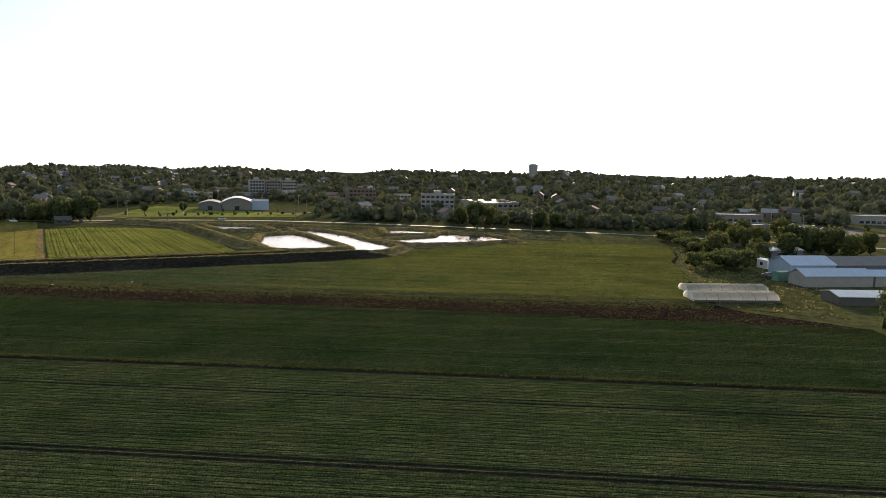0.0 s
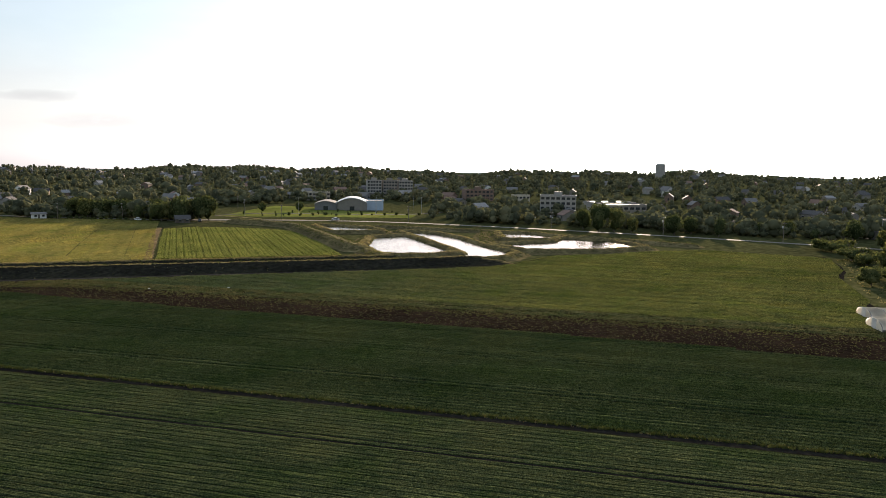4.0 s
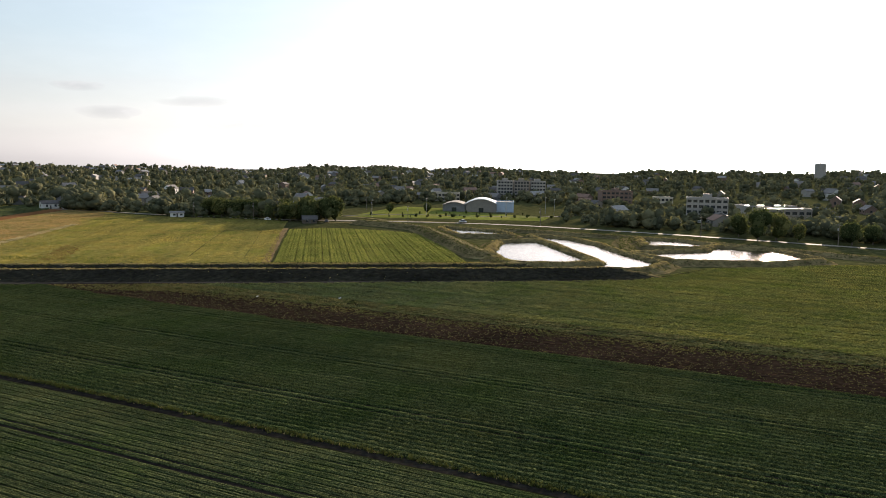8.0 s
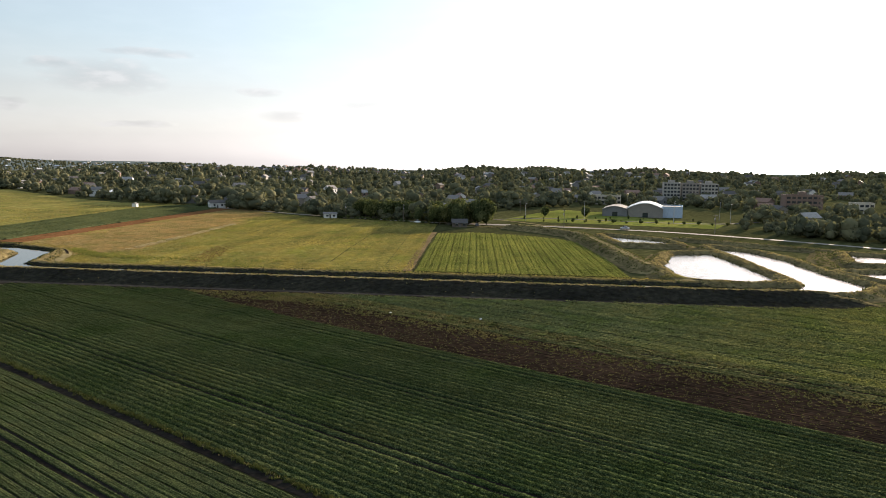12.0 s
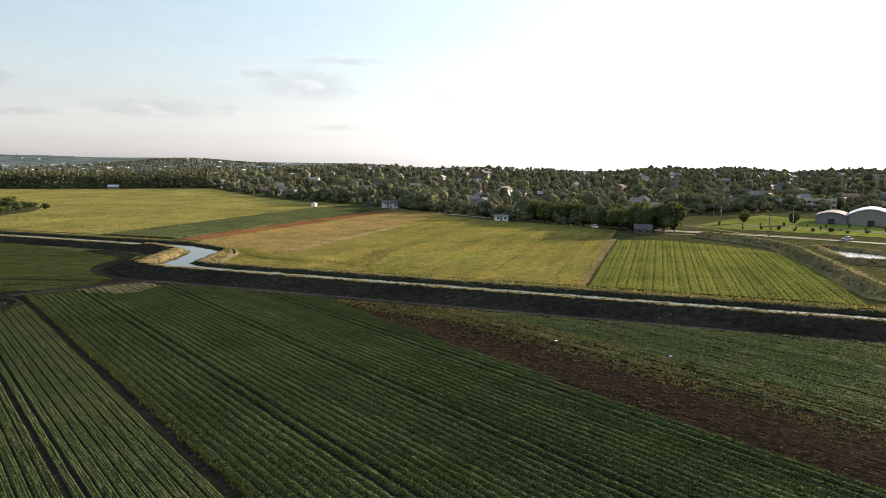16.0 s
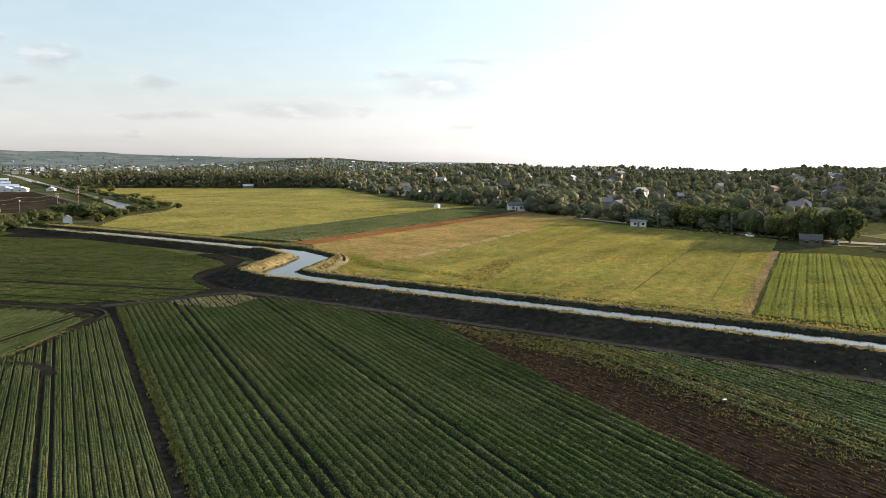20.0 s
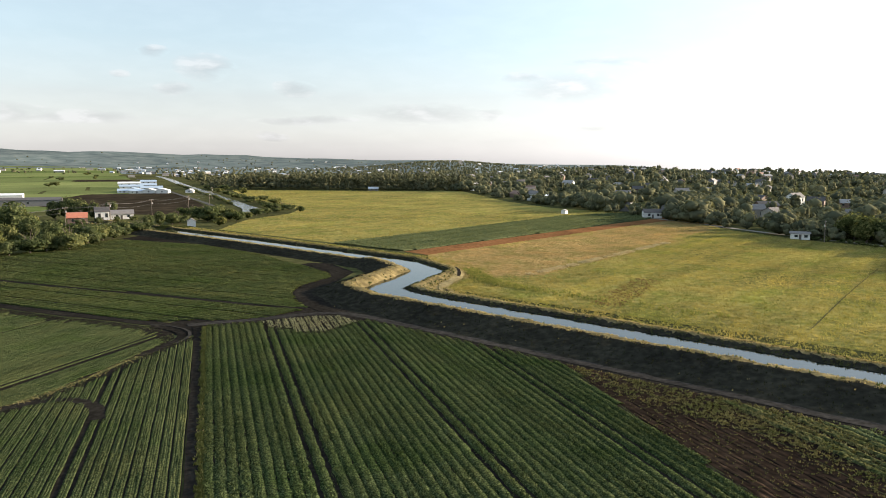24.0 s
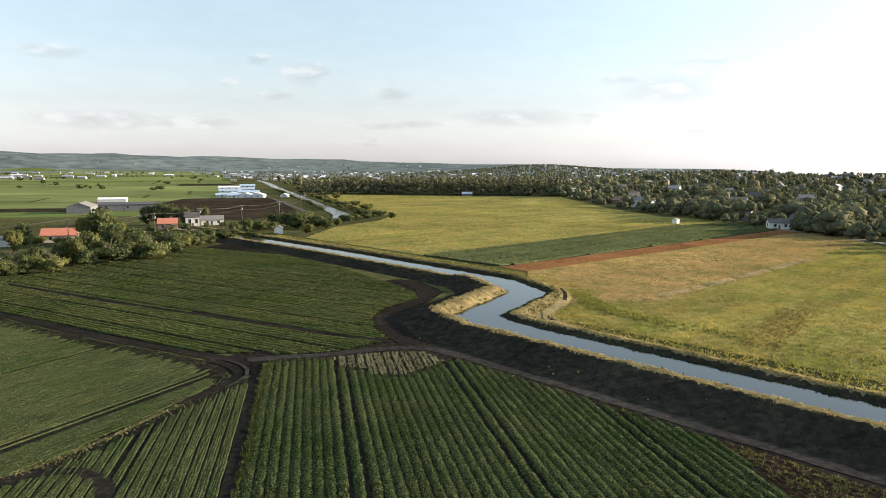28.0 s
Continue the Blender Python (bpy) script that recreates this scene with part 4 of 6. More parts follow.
def round_crown(seed, high, wide, clumps, leaf, lobes=6, core=0.84, spread=1.0):
    """A broad crown: a domed middle, lobes round it, and small leaf clumps lying over them."""
    g = np.random.default_rng(seed)
    an = g.uniform(0, 2 * np.pi, lobes) + np.arange(lobes) * 2.4
    out = wide * g.uniform(0.18, 0.3, lobes) * spread
    c = np.stack([np.cos(an) * out, np.sin(an) * out, high * g.uniform(0.28, 0.66, lobes)], -1)
    rad = wide * g.uniform(0.2, 0.29, lobes)
    c[0], rad[0] = (0, 0, high * 0.6), wide * 0.33
    c[1], rad[1] = (wide * 0.05, -wide * 0.06, high * 0.3), wide * 0.32
    pick = g.choice(lobes, clumps, p=rad ** 2 / (rad ** 2).sum())
    u = g.normal(0, 1, (clumps, 3))
    u /= np.linalg.norm(u, axis=1)[:, None]
    u[:, 2] = np.where(u[:, 2] < -0.4, -u[:, 2] * 0.6, u[:, 2])
    tall = np.array([1, 1, high / wide * 1.05])
    p = c[pick] + u * rad[pick][:, None] * g.uniform(0.84, 1.08, (clumps, 1)) * tall
    nn = u + g.normal(0, 0.4, (clumps, 3))
    t1 = np.cross(nn, g.normal(0, 1, (clumps, 3)))
    t1 /= np.linalg.norm(t1, axis=1)[:, None]
    t2 = np.cross(nn, t1)
    t2 /= np.linalg.norm(t2, axis=1)[:, None]
    s = leaf * g.uniform(0.5, 1.2, (clumps, 1))
    quad = np.stack([p - t1 * s, p - t2 * s * 0.7, p + t1 * s, p + t2 * s * 0.7], 1).reshape(-1, 3)
    ico = bmesh.new()
    bmesh.ops.create_icosphere(ico, subdivisions=1, radius=1.0)
    iv = np.array([v.co for v in ico.verts])
    fi = np.array([[v.index for v in q.verts] for q in ico.faces])
    ico.free()
    V, T, b = [quad], [], len(quad)
    for k in range(lobes):
        V.append(iv * rad[k] * core * g.uniform(0.85, 1.1, (len(iv), 1)) * tall + c[k])
        T.append(fi + b)
        b += len(iv)
    v = np.concatenate(V)
    v[:, 2] = np.maximum(v[:, 2], 0.02 * high) * high / v[:, 2].max()
    return v, np.arange(len(quad)).reshape(-1, 4), np.concatenate(T)


def crown_to_mesh(name, v, quads, tris, mat):
    me = bpy.data.meshes.new(name)
    me.from_pydata(v.tolist(), [], quads.tolist() + tris.tolist())
    me.materials.append(mat)
    return me


def trunk_bm(high, r):
    """A tapered trunk that forks into limbs."""
    bm = bmesh.new()

    def limb(a, b, ra, rb, n=6):
        a, b = Vector(a), Vector(b)
        ax = (b - a).normalized()
        s = ax.orthogonal().normalized()
        t = ax.cross(s)
        rings = []
        for p, q in ((a, ra), (a.lerp(b, 0.5) + s * ra * 0.3, (ra + rb) / 2), (b, rb)):
            rings.append([bm.verts.new(p + (s * math.cos(k * math.tau / n) + t * math.sin(k * math.tau / n)) * q) for k in range(n)])
        for A, B in zip(rings, rings[1:]):
            for k in range(n):
                bm.faces.new((A[k], A[(k + 1) % n], B[(k + 1) % n], B[k]))

    limb((0, 0, -0.2), (0, 0, high * 0.45), r, r * 0.65)
    for k in range(5):
        an = k * 1.3 + 0.4
        limb((0, 0, high * (0.28 + 0.03 * k)), (math.cos(an) * high * 0.2, math.sin(an) * high * 0.2, high * (0.55 + 0.05 * k)), r * 0.5, r * 0.15, 5)
    return bm


TREE_KINDS = []
for k, (hh, ww, lob) in enumerate([(10, 9, 8), (12, 10, 9), (8, 8, 7), (14, 9, 10), (11, 11, 9), (7, 6, 6)]):
    v, q, t = round_crown(11 + k, hh, ww, 1150, 0.37, lob, 0.78)
    crown = crown_to_mesh("crown", v, q, t, M["leaf"])
    bm = trunk_bm(hh, 0.028 * hh)
    trunk = bpy.data.meshes.new("trunk")
    bm.to_mesh(trunk)
    bm.free()
    trunk.materials.append(M["bark"])
    TREE_KINDS.append((hh, crown, trunk))
v, q, t = crown_mesh("crown", 31, 16, 5.0, 700, 0.48, M["leaf"], 10)
crown = crown_to_mesh("crown", v, q, t, M["leaf"])
bm = trunk_bm(14, 0.3)
trunk = bpy.data.meshes.new("trunk")
bm.to_mesh(trunk)
bm.free()
trunk.materials.append(M["bark"])
TREE_KINDS.append((16, crown, trunk))


for k, (hh, ww) in enumerate([(5, 7.5), (4, 7), (6, 7)]):
    v, q, t = round_crown(41 + k, hh, ww, 800, 0.3, 11, 0.74, 1.35)
    TREE_KINDS.append((hh, crown_to_mesh("crown", v, q, t, M["leaf"]), TREE_KINDS[5][2]))


def tree(x, y, high, kind=None, wide=1.0, name="tree", label="leafy deciduous tree with a full green crown", group="trees by the fields"):
    g = random.Random(int(x * 13 + y * 7))
    k = g.randrange(6) if kind is None else kind
    hh, crown, trunk = TREE_KINDS[k]
    s = high / hh
    e = new(name)
    e.matrix_basis = pose(x, y, float(land(x, y)), 0, 0, g.uniform(0, 360)) @ Matrix.Diagonal((s * wide, s * wide, s, 1))
    tagged(e, label, "tree" if name == "tree" else "shrub", group)
    part("trunk", trunk, None, e)
    part("crown", crown, None, e)
    return e


def bush(x, y, high, wide=1.3):
    return tree(x, y, high, 7 + int(x * 3 + y) % 3, wide * 0.8, "shrub", "rounded green shrub growing low to the ground", "shrubs on the banks")


# ---- the woods and gardens of the town ----
FRONT = [(60, 900), (138, 888), (258, 826), (354, 776), (330, 590), (326, 500), (334, 455), (336, 395), (338, 350), (336, 305), (346, 275), (348, 250), (346, 226),
         (362, 214), (372, 235), (420, 268), (490, 268), (520, 240), (545, 205), (540, 150), (470, 120), (415, 112), (396, 95), (392, 60), (386, 20), (376, -30), (368, -72), (376, -110), (392, -150), (410, -190), (470, -300)]
CLEAR = [  # (x, y, radius) kept free of trees
    (500, 195, 62), (430, 190, 60), (405, -150, 38), (450, -130, 24), (455, -182, 15), (452, -218, 16), (415, -240, 17), (520, -40, 28), (620, 110, 45), (690, 10, 40), (560, 300, 18), (455, 420, 14), (640, -190, 22), (580, 60, 30)]


FRONT_AZ = [math.degrees(math.atan2(x - HUB[0], y - HUB[1])) for x, y in FRONT]
FRONT_R = [math.hypot(x - HUB[0], y - HUB[1]) for x, y in FRONT]
# the town's houses: (x, y, azimuth, distance)
HOMES = []
g_home = random.Random(21)
for k in range(430):
    az = g_home.uniform(18, 66) if k % 2 else g_home.uniform(58, 120)
    r0 = float(np.interp(az, FRONT_AZ, FRONT_R)) + 38
    r = r0 * math.exp(g_home.random() ** 0.9 * math.log(1500 / r0))
    if k % 7 == 0:
        az, r = g_home.uniform(33, 50), g_home.choice([1240, 1300, 1360, 1430, 1500]) + g_home.uniform(-8, 8)
    x, y = HUB[0] + r * math.sin(radians(az)), HUB[1] + r * math.cos(radians(az))
    if any(math.hypot(x - cx, y - cy) < cr * 0.9 for cx, cy, cr in CLEAR) or any(math.hypot(x - q[0], y - q[1]) < 17 for q in HOMES):
        continue
    HOMES.append((x, y, az, r))


def woodland():
    near = [round_crown(50 + k, 10, 9.0 + 1.2 * (k % 3), 84, 0.82, 5) for k in range(6)]
    lows = [round_crown(80 + k, 10, 9.5 + 1.2 * (k % 3), 30, 1.15, 3) for k in range(6)]
    slim = [crown_mesh("low", 60 + k, 15, 4.0, 62, 1.0, None, 5) for k in range(3)]
    g = np.random.default_rng(5)
    hx, hy = np.array([q[0] for q in HOMES]), np.array([q[1] for q in HOMES])
    reach = np.where(np.arange(len(hx)) % 4 == 0, 24.0, 8.0)
    sectors = {}

    def put(lo, x, y, az, wd, sc, sink):
        an = g.uniform(0, math.tau)
        c, s = math.cos(an), math.sin(an)
        v = lo[0] @ np.array([[c, s, 0], [-s, c, 0], [0, 0, 1]]) * np.array([wd, wd * g.uniform(0.8, 1.2), sc]) + np.array([x, y, float(land(x, y)) - sink])
        V, Q, T, n = sectors.setdefault(int((az + 3) // 32), ([], [], [], [0]))
        V.append(v)
        Q.append(lo[1] + n[0])
        T.append(lo[2] + n[0])
        n[0] += len(v)

    count = 0
    while count < 5200:
        az = g.uniform(-3, 124)
        r0 = np.interp(az, FRONT_AZ, FRONT_R)
        r = r0 * math.exp(g.random() ** 1.15 * math.log(1650 / r0))
        if az < 12 and r > 1250 and g.random() < 0.75:
            continue
        x, y = HUB[0] + r * math.sin(radians(az)), HUB[1] + r * math.cos(radians(az))
        if any(math.hypot(x - cx, y - cy) < cr for cx, cy, cr in CLEAR):
            continue
        if y > 480 and x < np.interp(y, [480, 600, 710, 840, 1010, 1400, 1700], [150, 140, 130, 116, 97, 60, 20]) + 4:
            continue
        # gardens: no crown on a house nor close before it
        ux, uy = math.sin(radians(az)), math.cos(radians(az))
        along, across = (hx - x) * ux + (hy - y) * uy, np.abs((hx - x) * uy - (hy - y) * ux)
        if np.any((across < 7.0) & (along > -8) & (along < reach)):
            continue
        poplar = az < 16 and r < 1150
        thick = math.sin(x * 0.021 + 1.0) * math.sin(y * 0.017) + 0.35 * math.sin(x * 0.06 - y * 0.05)
        if poplar and g.random() < 0.85:
            put(slim[g.integers(0, 3)], x, y, az, g.uniform(0.9, 1.5), g.uniform(0.6, 1.15), 0.5)
        else:
            high = (0.85 if 62 < az < 112 and r < 760 else 1.0) * (g.uniform(3.5, 6.5) if g.random() < 0.6 else g.uniform(6.5, 11.5)) * (1.25 if thick > 0.3 else 1.0)
            sc = high / 10
            lo = (near if r < r0 * 1.45 else lows)[g.integers(0, 6)]
            put(lo, x, y, az, sc * g.uniform(0.85, 1.45), sc, 0.02 * high)
        count += 1
    # the tall poplar belt at the end of the far field
    for _ in range(330):
        u, dd = g.random(), g.uniform(0, 45)
        x, y = 134 + u * 225 + dd * 0.45, 893 - u * 118 + dd
        put(slim[g.integers(0, 3)], x, y, 5, g.uniform(0.9, 1.5), g.uniform(0.7, 1.25), 0.5)
    # the crowns along the skyline
    small = [round_crown(70 + k, 10, 11, 40, 0.9, 4) for k in range(4)]
    for _ in range(1500):
        az, r = g.uniform(24, 124), g.uniform(1180, 1720)
        x, y = HUB[0] + r * math.sin(radians(az)), HUB[1] + r * math.cos(radians(az))
        if 33 < az < 50 and g.random() < 0.6:
            continue
        sc = g.uniform(0.5, 0.85)
        put(small[g.integers(0, 4)], x, y, az, sc * g.uniform(0.8, 1.2), sc, 0.4)
    # the many small crowns of the gardens farther off
    tiny = [round_crown(90 + k, 10, 10, 14, 1.4, 2) for k in range(6)]
    for _ in range(5200):
        az, r = g.uniform(2, 124), 650 + 1050 * g.random() ** 0.8
        x, y = HUB[0] + r * math.sin(radians(az)), HUB[1] + r * math.cos(radians(az))
        if any(math.hypot(x - cx, y - cy) < cr for cx, cy, cr in CLEAR) or (az < 12 and r > 1250) or np.any((np.abs(hx - x) < 7) & (np.abs(hy - y) < 7)):
            continue
        if r < float(np.interp(az, FRONT_AZ, FRONT_R)) + 25:
            continue
        sc = g.uniform(0.4, 0.85) * (1.3 if math.sin(x * 0.021 + 1.0) * math.sin(y * 0.017) > 0.35 else 1.0)
        put(tiny[g.integers(0, 6)], x, y, az, sc * g.uniform(0.8, 1.1), sc, 0.3)
    # the wooded knoll behind the town
    for _ in range(1500):
        az, r = g.normal(18.5, 4.5), g.uniform(1900, 2900)
        x, y = HUB[0] + r * math.sin(radians(az)), HUB[1] + r * math.cos(radians(az))
        sc = g.uniform(0.4, 0.75)
        put(tiny[g.integers(0, 6)], x, y, az, sc * g.uniform(1.0, 1.5), sc, 0.4)
    # trees among the distant town and on the far marsh
    for _ in range(1300):
        az, r = g.uniform(-32, 15), 1750 * math.exp(g.random() * 0.9)
        if az < -3 and math.sin(r * 0.011 + az * 0.35) < 0.45:
            continue
        x, y = HUB[0] + r * math.sin(radians(az)), HUB[1] + r * math.cos(radians(az))
        sc = g.uniform(0.35, 0.7)
        put(tiny[g.integers(0, 6)], x, y, az, sc * g.uniform(1.2, 2.2), sc, 0.3)
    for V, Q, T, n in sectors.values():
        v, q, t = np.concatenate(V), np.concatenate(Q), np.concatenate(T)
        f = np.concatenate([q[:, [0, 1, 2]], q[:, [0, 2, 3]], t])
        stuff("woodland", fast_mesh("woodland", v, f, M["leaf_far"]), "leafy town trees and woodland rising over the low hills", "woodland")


woodland()

# ---- buildings ----
def gable_house(x, y, turn, lx, ly, wall_h, roof_h, wall, roof, label, name="house", over=0.4, windows=2, chimney=False, z=None, category="house", group=""):
    """A house with a gabled roof along its length lx: walls, two roof slopes, windows with frames, a door."""
    e = thing(name, x, y, float(land(x, y)) if z is None else z, turn, label, category, group)
    a, b = lx / 2, ly / 2
    bm = bmesh.new()
    V = [bm.verts.new(p) for p in [(-a, -b, -0.3), (a, -b, -0.3), (a, b, -0.3), (-a, b, -0.3), (-a, -b, wall_h), (a, -b, wall_h), (a, b, wall_h), (-a, b, wall_h), (-a, 0, wall_h + roof_h), (a, 0, wall_h + roof_h)]]
    for q in ((0, 1, 5, 4), (2, 3, 7, 6), (1, 2, 6, 9, 5), (3, 0, 4, 8, 7)):
        bm.faces.new([V[k] for k in q])
    part("wall", bm, wall, e)
    sl = roof_h / b
    for sgn in (-1, 1):
        bm = bmesh.new()
        o = b + over
        lo, hi = wall_h - over * sl + 0.05, wall_h + roof_h + 0.05
        P = [(-a - over, sgn * o, lo), (a + over, sgn * o, lo), (a + over, 0, hi), (-a - over, 0, hi)]
        vs = [bm.verts.new(p) for p in P] + [bm.verts.new((px, py, pz + 0.16)) for px, py, pz in P]
        for q in ((0, 1, 2, 3), (4, 7, 6, 5), (0, 4, 5, 1), (1, 5, 6, 2), (2, 6, 7, 3), (3, 7, 4, 0)):
            bm.faces.new([vs[k] for k in q])
        bmesh.ops.recalc_face_normals(bm, faces=bm.faces[:])
        part("roof", bm, roof, e)
    if windows:
        for sgn in (-1, 1):
            for k in range(windows):
                wx = (k + 0.5) / windows * lx - a + 0.3
                w = part("window", bm_box(wx - 0.6, wx + 0.6, sgn * b - 0.05, sgn * b + 0.05, wall_h * 0.38, wall_h * 0.8), M["glass"], e)
                part("window_frame", bm_box(wx - 0.7, wx + 0.7, sgn * (b + 0.015) - 0.05, sgn * (b + 0.015) + 0.05, wall_h * 0.8, wall_h * 0.8 + 0.12), M["white"], w)
        for sgn in (-1, 1):
            part("window", bm_box(sgn * a - 0.05, sgn * a + 0.05, -0.6, 0.6, wall_h * 0.38, wall_h * 0.8), M["glass"], e)
        part("door", bm_box(-a + lx * 0.44, -a + lx * 0.44 + 0.9, -b - 0.06, -b + 0.02, 0, 2.05), M["door"], e)
    if chimney:
        part("chimney", bm_box(a * 0.3, a * 0.3 + 0.7, 0.2, 0.9, wall_h + roof_h * 0.5, wall_h + roof_h + 0.9), M["brick"], e)
    return e


def flat_block(x, y, turn, lx, ly, storeys, wall, label, bays=6, storey=3.1, name="apartment_building", z=None, category="building", roof=None, group="", win=True):
    """A flat-roofed block with storeys of windows and a parapet."""
    e = thing(name, x, y, float(land(x, y)) if z is None else z, turn, label, category, group)
    a, b, h = lx / 2, ly / 2, storeys * storey
    part("wall", bm_box(-a, a, -b, b, -0.5, h), wall, e)
    part("roof", bm_box(-a + 0.3, a - 0.3, -b + 0.3, b - 0.3, h, h + 0.12), roof or M["roof_grey"], e)
    for sgn in (-1, 1):
        part("parapet", bm_box(-a - 0.1, a + 0.1, sgn * b - 0.15, sgn * b + 0.15, h, h + 0.6), wall, e)
        part("parapet", bm_box(sgn * a - 0.15, sgn * a + 0.15, -b + 0.16, b - 0.16, h, h + 0.6), wall, e)
    if storeys > 2:
        part("roof_plant", bm_box(-2.5, 2.5, -2, 2, h + 0.12, h + 2.6), wall, e)
    if win:
        me = bpy.data.meshes.new("window")
        bm = bm_box(-lx / bays * 0.34, lx / bays * 0.34, -0.06, 0.06, -0.75, 0.75)
        bm.to_mesh(me)
        bm.free()
        me.materials.append(M["glass"])
        for s in range(storeys):
            for k in range(bays):
                for sgn in (-1, 1):
                    part("window", me, None, e, "", pose((k + 0.5) / bays * lx - a, sgn * b, s * storey + 1.7))
    return e


def tunnel(x, y, turn, length, width, high, label):
    """A hoop greenhouse: bent film over steel hoops, end arches and a base rail."""
    e = thing("greenhouse", x, y, 0, turn, label, "greenhouse", "hoop greenhouses")
    n = 14
    bm = bmesh.new()
    rows = []
    for i in range(int(length / 1.5) + 1):
        yy = -length / 2 + i * length / int(length / 1.5)
        rows.append([bm.verts.new((-width / 2 * math.cos(math.pi * k / n), yy, 0.45 + (high - 0.45) * math.sin(math.pi * k / n) ** 0.8 - 0.03 * (i % 2))) for k in range(n + 1)])
    for A, B in zip(rows, rows[1:]):
        for k in range(n):
            bm.faces.new((A[k], A[k + 1], B[k + 1], B[k]))
    bmesh.ops.recalc_face_normals(bm, faces=bm.faces[:])
    part("film_cover", bm, M["plastic"], e)
    for i in range(0, int(length / 1.5) + 1, 2):
        yy = -length / 2 + i * length / int(length / 1.5)
        bm = bmesh.new()
        ring = []
        for k in range(n + 1):
            c, s = math.cos(math.pi * k / n), math.sin(math.pi * k / n) ** 0.8
            ring.append([bm.verts.new((-(width / 2 + o) * c, yy + w, 0.45 + (high - 0.45 + o) * s)) for o, w in ((0.0, -0.05), (0.06, -0.05), (0.06, 0.05), (0.0, 0.05))])
        for A, B in zip(ring, ring[1:]):
            for k in range(4):
                bm.faces.new((A[k], A[(k + 1) % 4], B[(k + 1) % 4], B[k]))
        part("hoop", bm, M["steel"], e)
    for sgn in (-1, 1):
        part("base_board", bm_box(sgn * width / 2 - 0.06, sgn * width / 2 + 0.06, -length / 2, length / 2, 0, 0.5), M["door"], e)
        bm = bmesh.new()
        pts = [bm.verts.new((-(width / 2 - 0.1) * math.cos(math.pi * k / n), sgn * (length / 2 - 0.05), 0.02 + (high - 0.1) * math.sin(math.pi * k / n) ** 0.8)) for k in range(n + 1)]
        bm.faces.new(pts)
        part("end_wall", bm, M["plastic"], e)
        part("door", bm_box(-0.9, 0.9, sgn * length / 2 - 0.1, sgn * length / 2 + 0.06, 0, 2.0), M["white"], e)
    return e


tunnel(179.6, -55.0, 7.5, 21, 7.2, 2.0, "plastic-covered hoop greenhouse standing at the field edge")
tunnel(191.4, -56.5, 7.5, 21, 7.2, 2.0, "plastic-covered hoop greenhouse behind another one")

gable_house(332, 303, -43, 7, 4.5, 2.3, 0.6, M["white"], M["roof_grey"], "small white cabin at the edge of the hay field")
gable_house(338.5, 414, -22, 9.5, 6.5, 3.2, 1.6, M["white"], M["roof_dark"], "long white house with a dark roof by the trees")
gable_house(100, 430, 92, 3.8, 3.8, 2.5, 1.2, M["white"], M["roof_grey"], "small pale pump house beside the canal", "pump_house", 0.2, 0, category="shed")

# ---- more of the fields ----
def marsh_patch(name, x0, x1, y0, y1, mat, skew, label):
    return sheet(name, [(x0, y0), (x1, y0), (x1 + skew * (y1 - y0), y1), (x0 + skew * (y1 - y0), y1)], mat, label, -0.01)


GREENS = [earth("marsh_green", (0.072, 0.1, 0.034), (0.1, 0.133, 0.046), (0.135, 0.165, 0.062), 0.06, 0.006, 0.2, stretch=(0.3, 2, 1)),
          earth("marsh_pale_green", (0.12, 0.15, 0.055), (0.155, 0.185, 0.073), (0.195, 0.218, 0.096), 0.06, 0.006, 0.2, stretch=(0.3, 2, 1)),
          earth("marsh_dull_green", (0.095, 0.125, 0.045), (0.13, 0.16, 0.062), (0.165, 0.19, 0.085), 0.06, 0.006, 0.2, stretch=(0.3, 2, 1)),
          earth("marsh_dark_soil", (0.02, 0.018, 0.014), (0.032, 0.027, 0.02), (0.05, 0.04, 0.03), 0.08, 0.01, 0.2)]
g_marsh = random.Random(3)
y_at = 560.0
while y_at < 3500:
    deep = g_marsh.uniform(40, 90) * (1 + (y_at - 560) / 900)
    x_hi = 93 - 0.13 * (y_at - 560)
    x_lo = -0.5 * y_at - 260
    cuts = sorted([x_lo, x_hi] + [g_marsh.uniform(x_lo, x_hi) for _ in range(2)])
    for xa, xb in zip(cuts, cuts[1:]):
        if xb - xa > 12:
            m = g_marsh.choices(range(4), (5, 4, 3, 0.8))[0]
            marsh_patch("field_marsh", xa, xb - 4, y_at, y_at + deep - 3, GREENS[m], -0.13, "distant strip of flat marsh field")
    y_at += deep
sheet("field_fallow", [(-14, 640), (0, 796), (66, 812), (83, 780), (106, 590), (98, 530), (78, 512), (42, 540)], GREENS[3], "ploughed dark soil field beside the road", 0.02)

# weeds, dry grass and hay
tufts("brown_strip_weeds", scatter(F_BROWN, 5200, 1), 0.0, 0.1, M["leaf_weedy"], "scattered small weeds on bare brown soil", 6, 1.6, 1.2, category="weeds", broad=0.5)
tufts("brown_edge_weeds", np.c_[RNG.normal(168.2, 1.8, 3400), RNG.uniform(-48, 150, 3400)], 0.0, 0.17, M["leaf_weedy"], "rank weeds along the edge of the crop", 7, 1.6, 1.0, category="weeds", broad=0.45)
fringe_y = RNG.uniform(-76, 170, 700)
tufts("ditch_grass", np.c_[RNG.normal(107.0, 0.2, 700), fringe_y], 0.0, 0.2, M["drygrass"], "pale dry grass fringe along a field track", 6, 0.6, broad=0.18)
tufts("ditch_weeds", np.c_[RNG.normal(107.05, 0.22, 2600), RNG.uniform(-76, 212, 2600)], 0.0, 0.32, M["weeds"], "weeds along a field track", 6, 0.8, category="weeds")
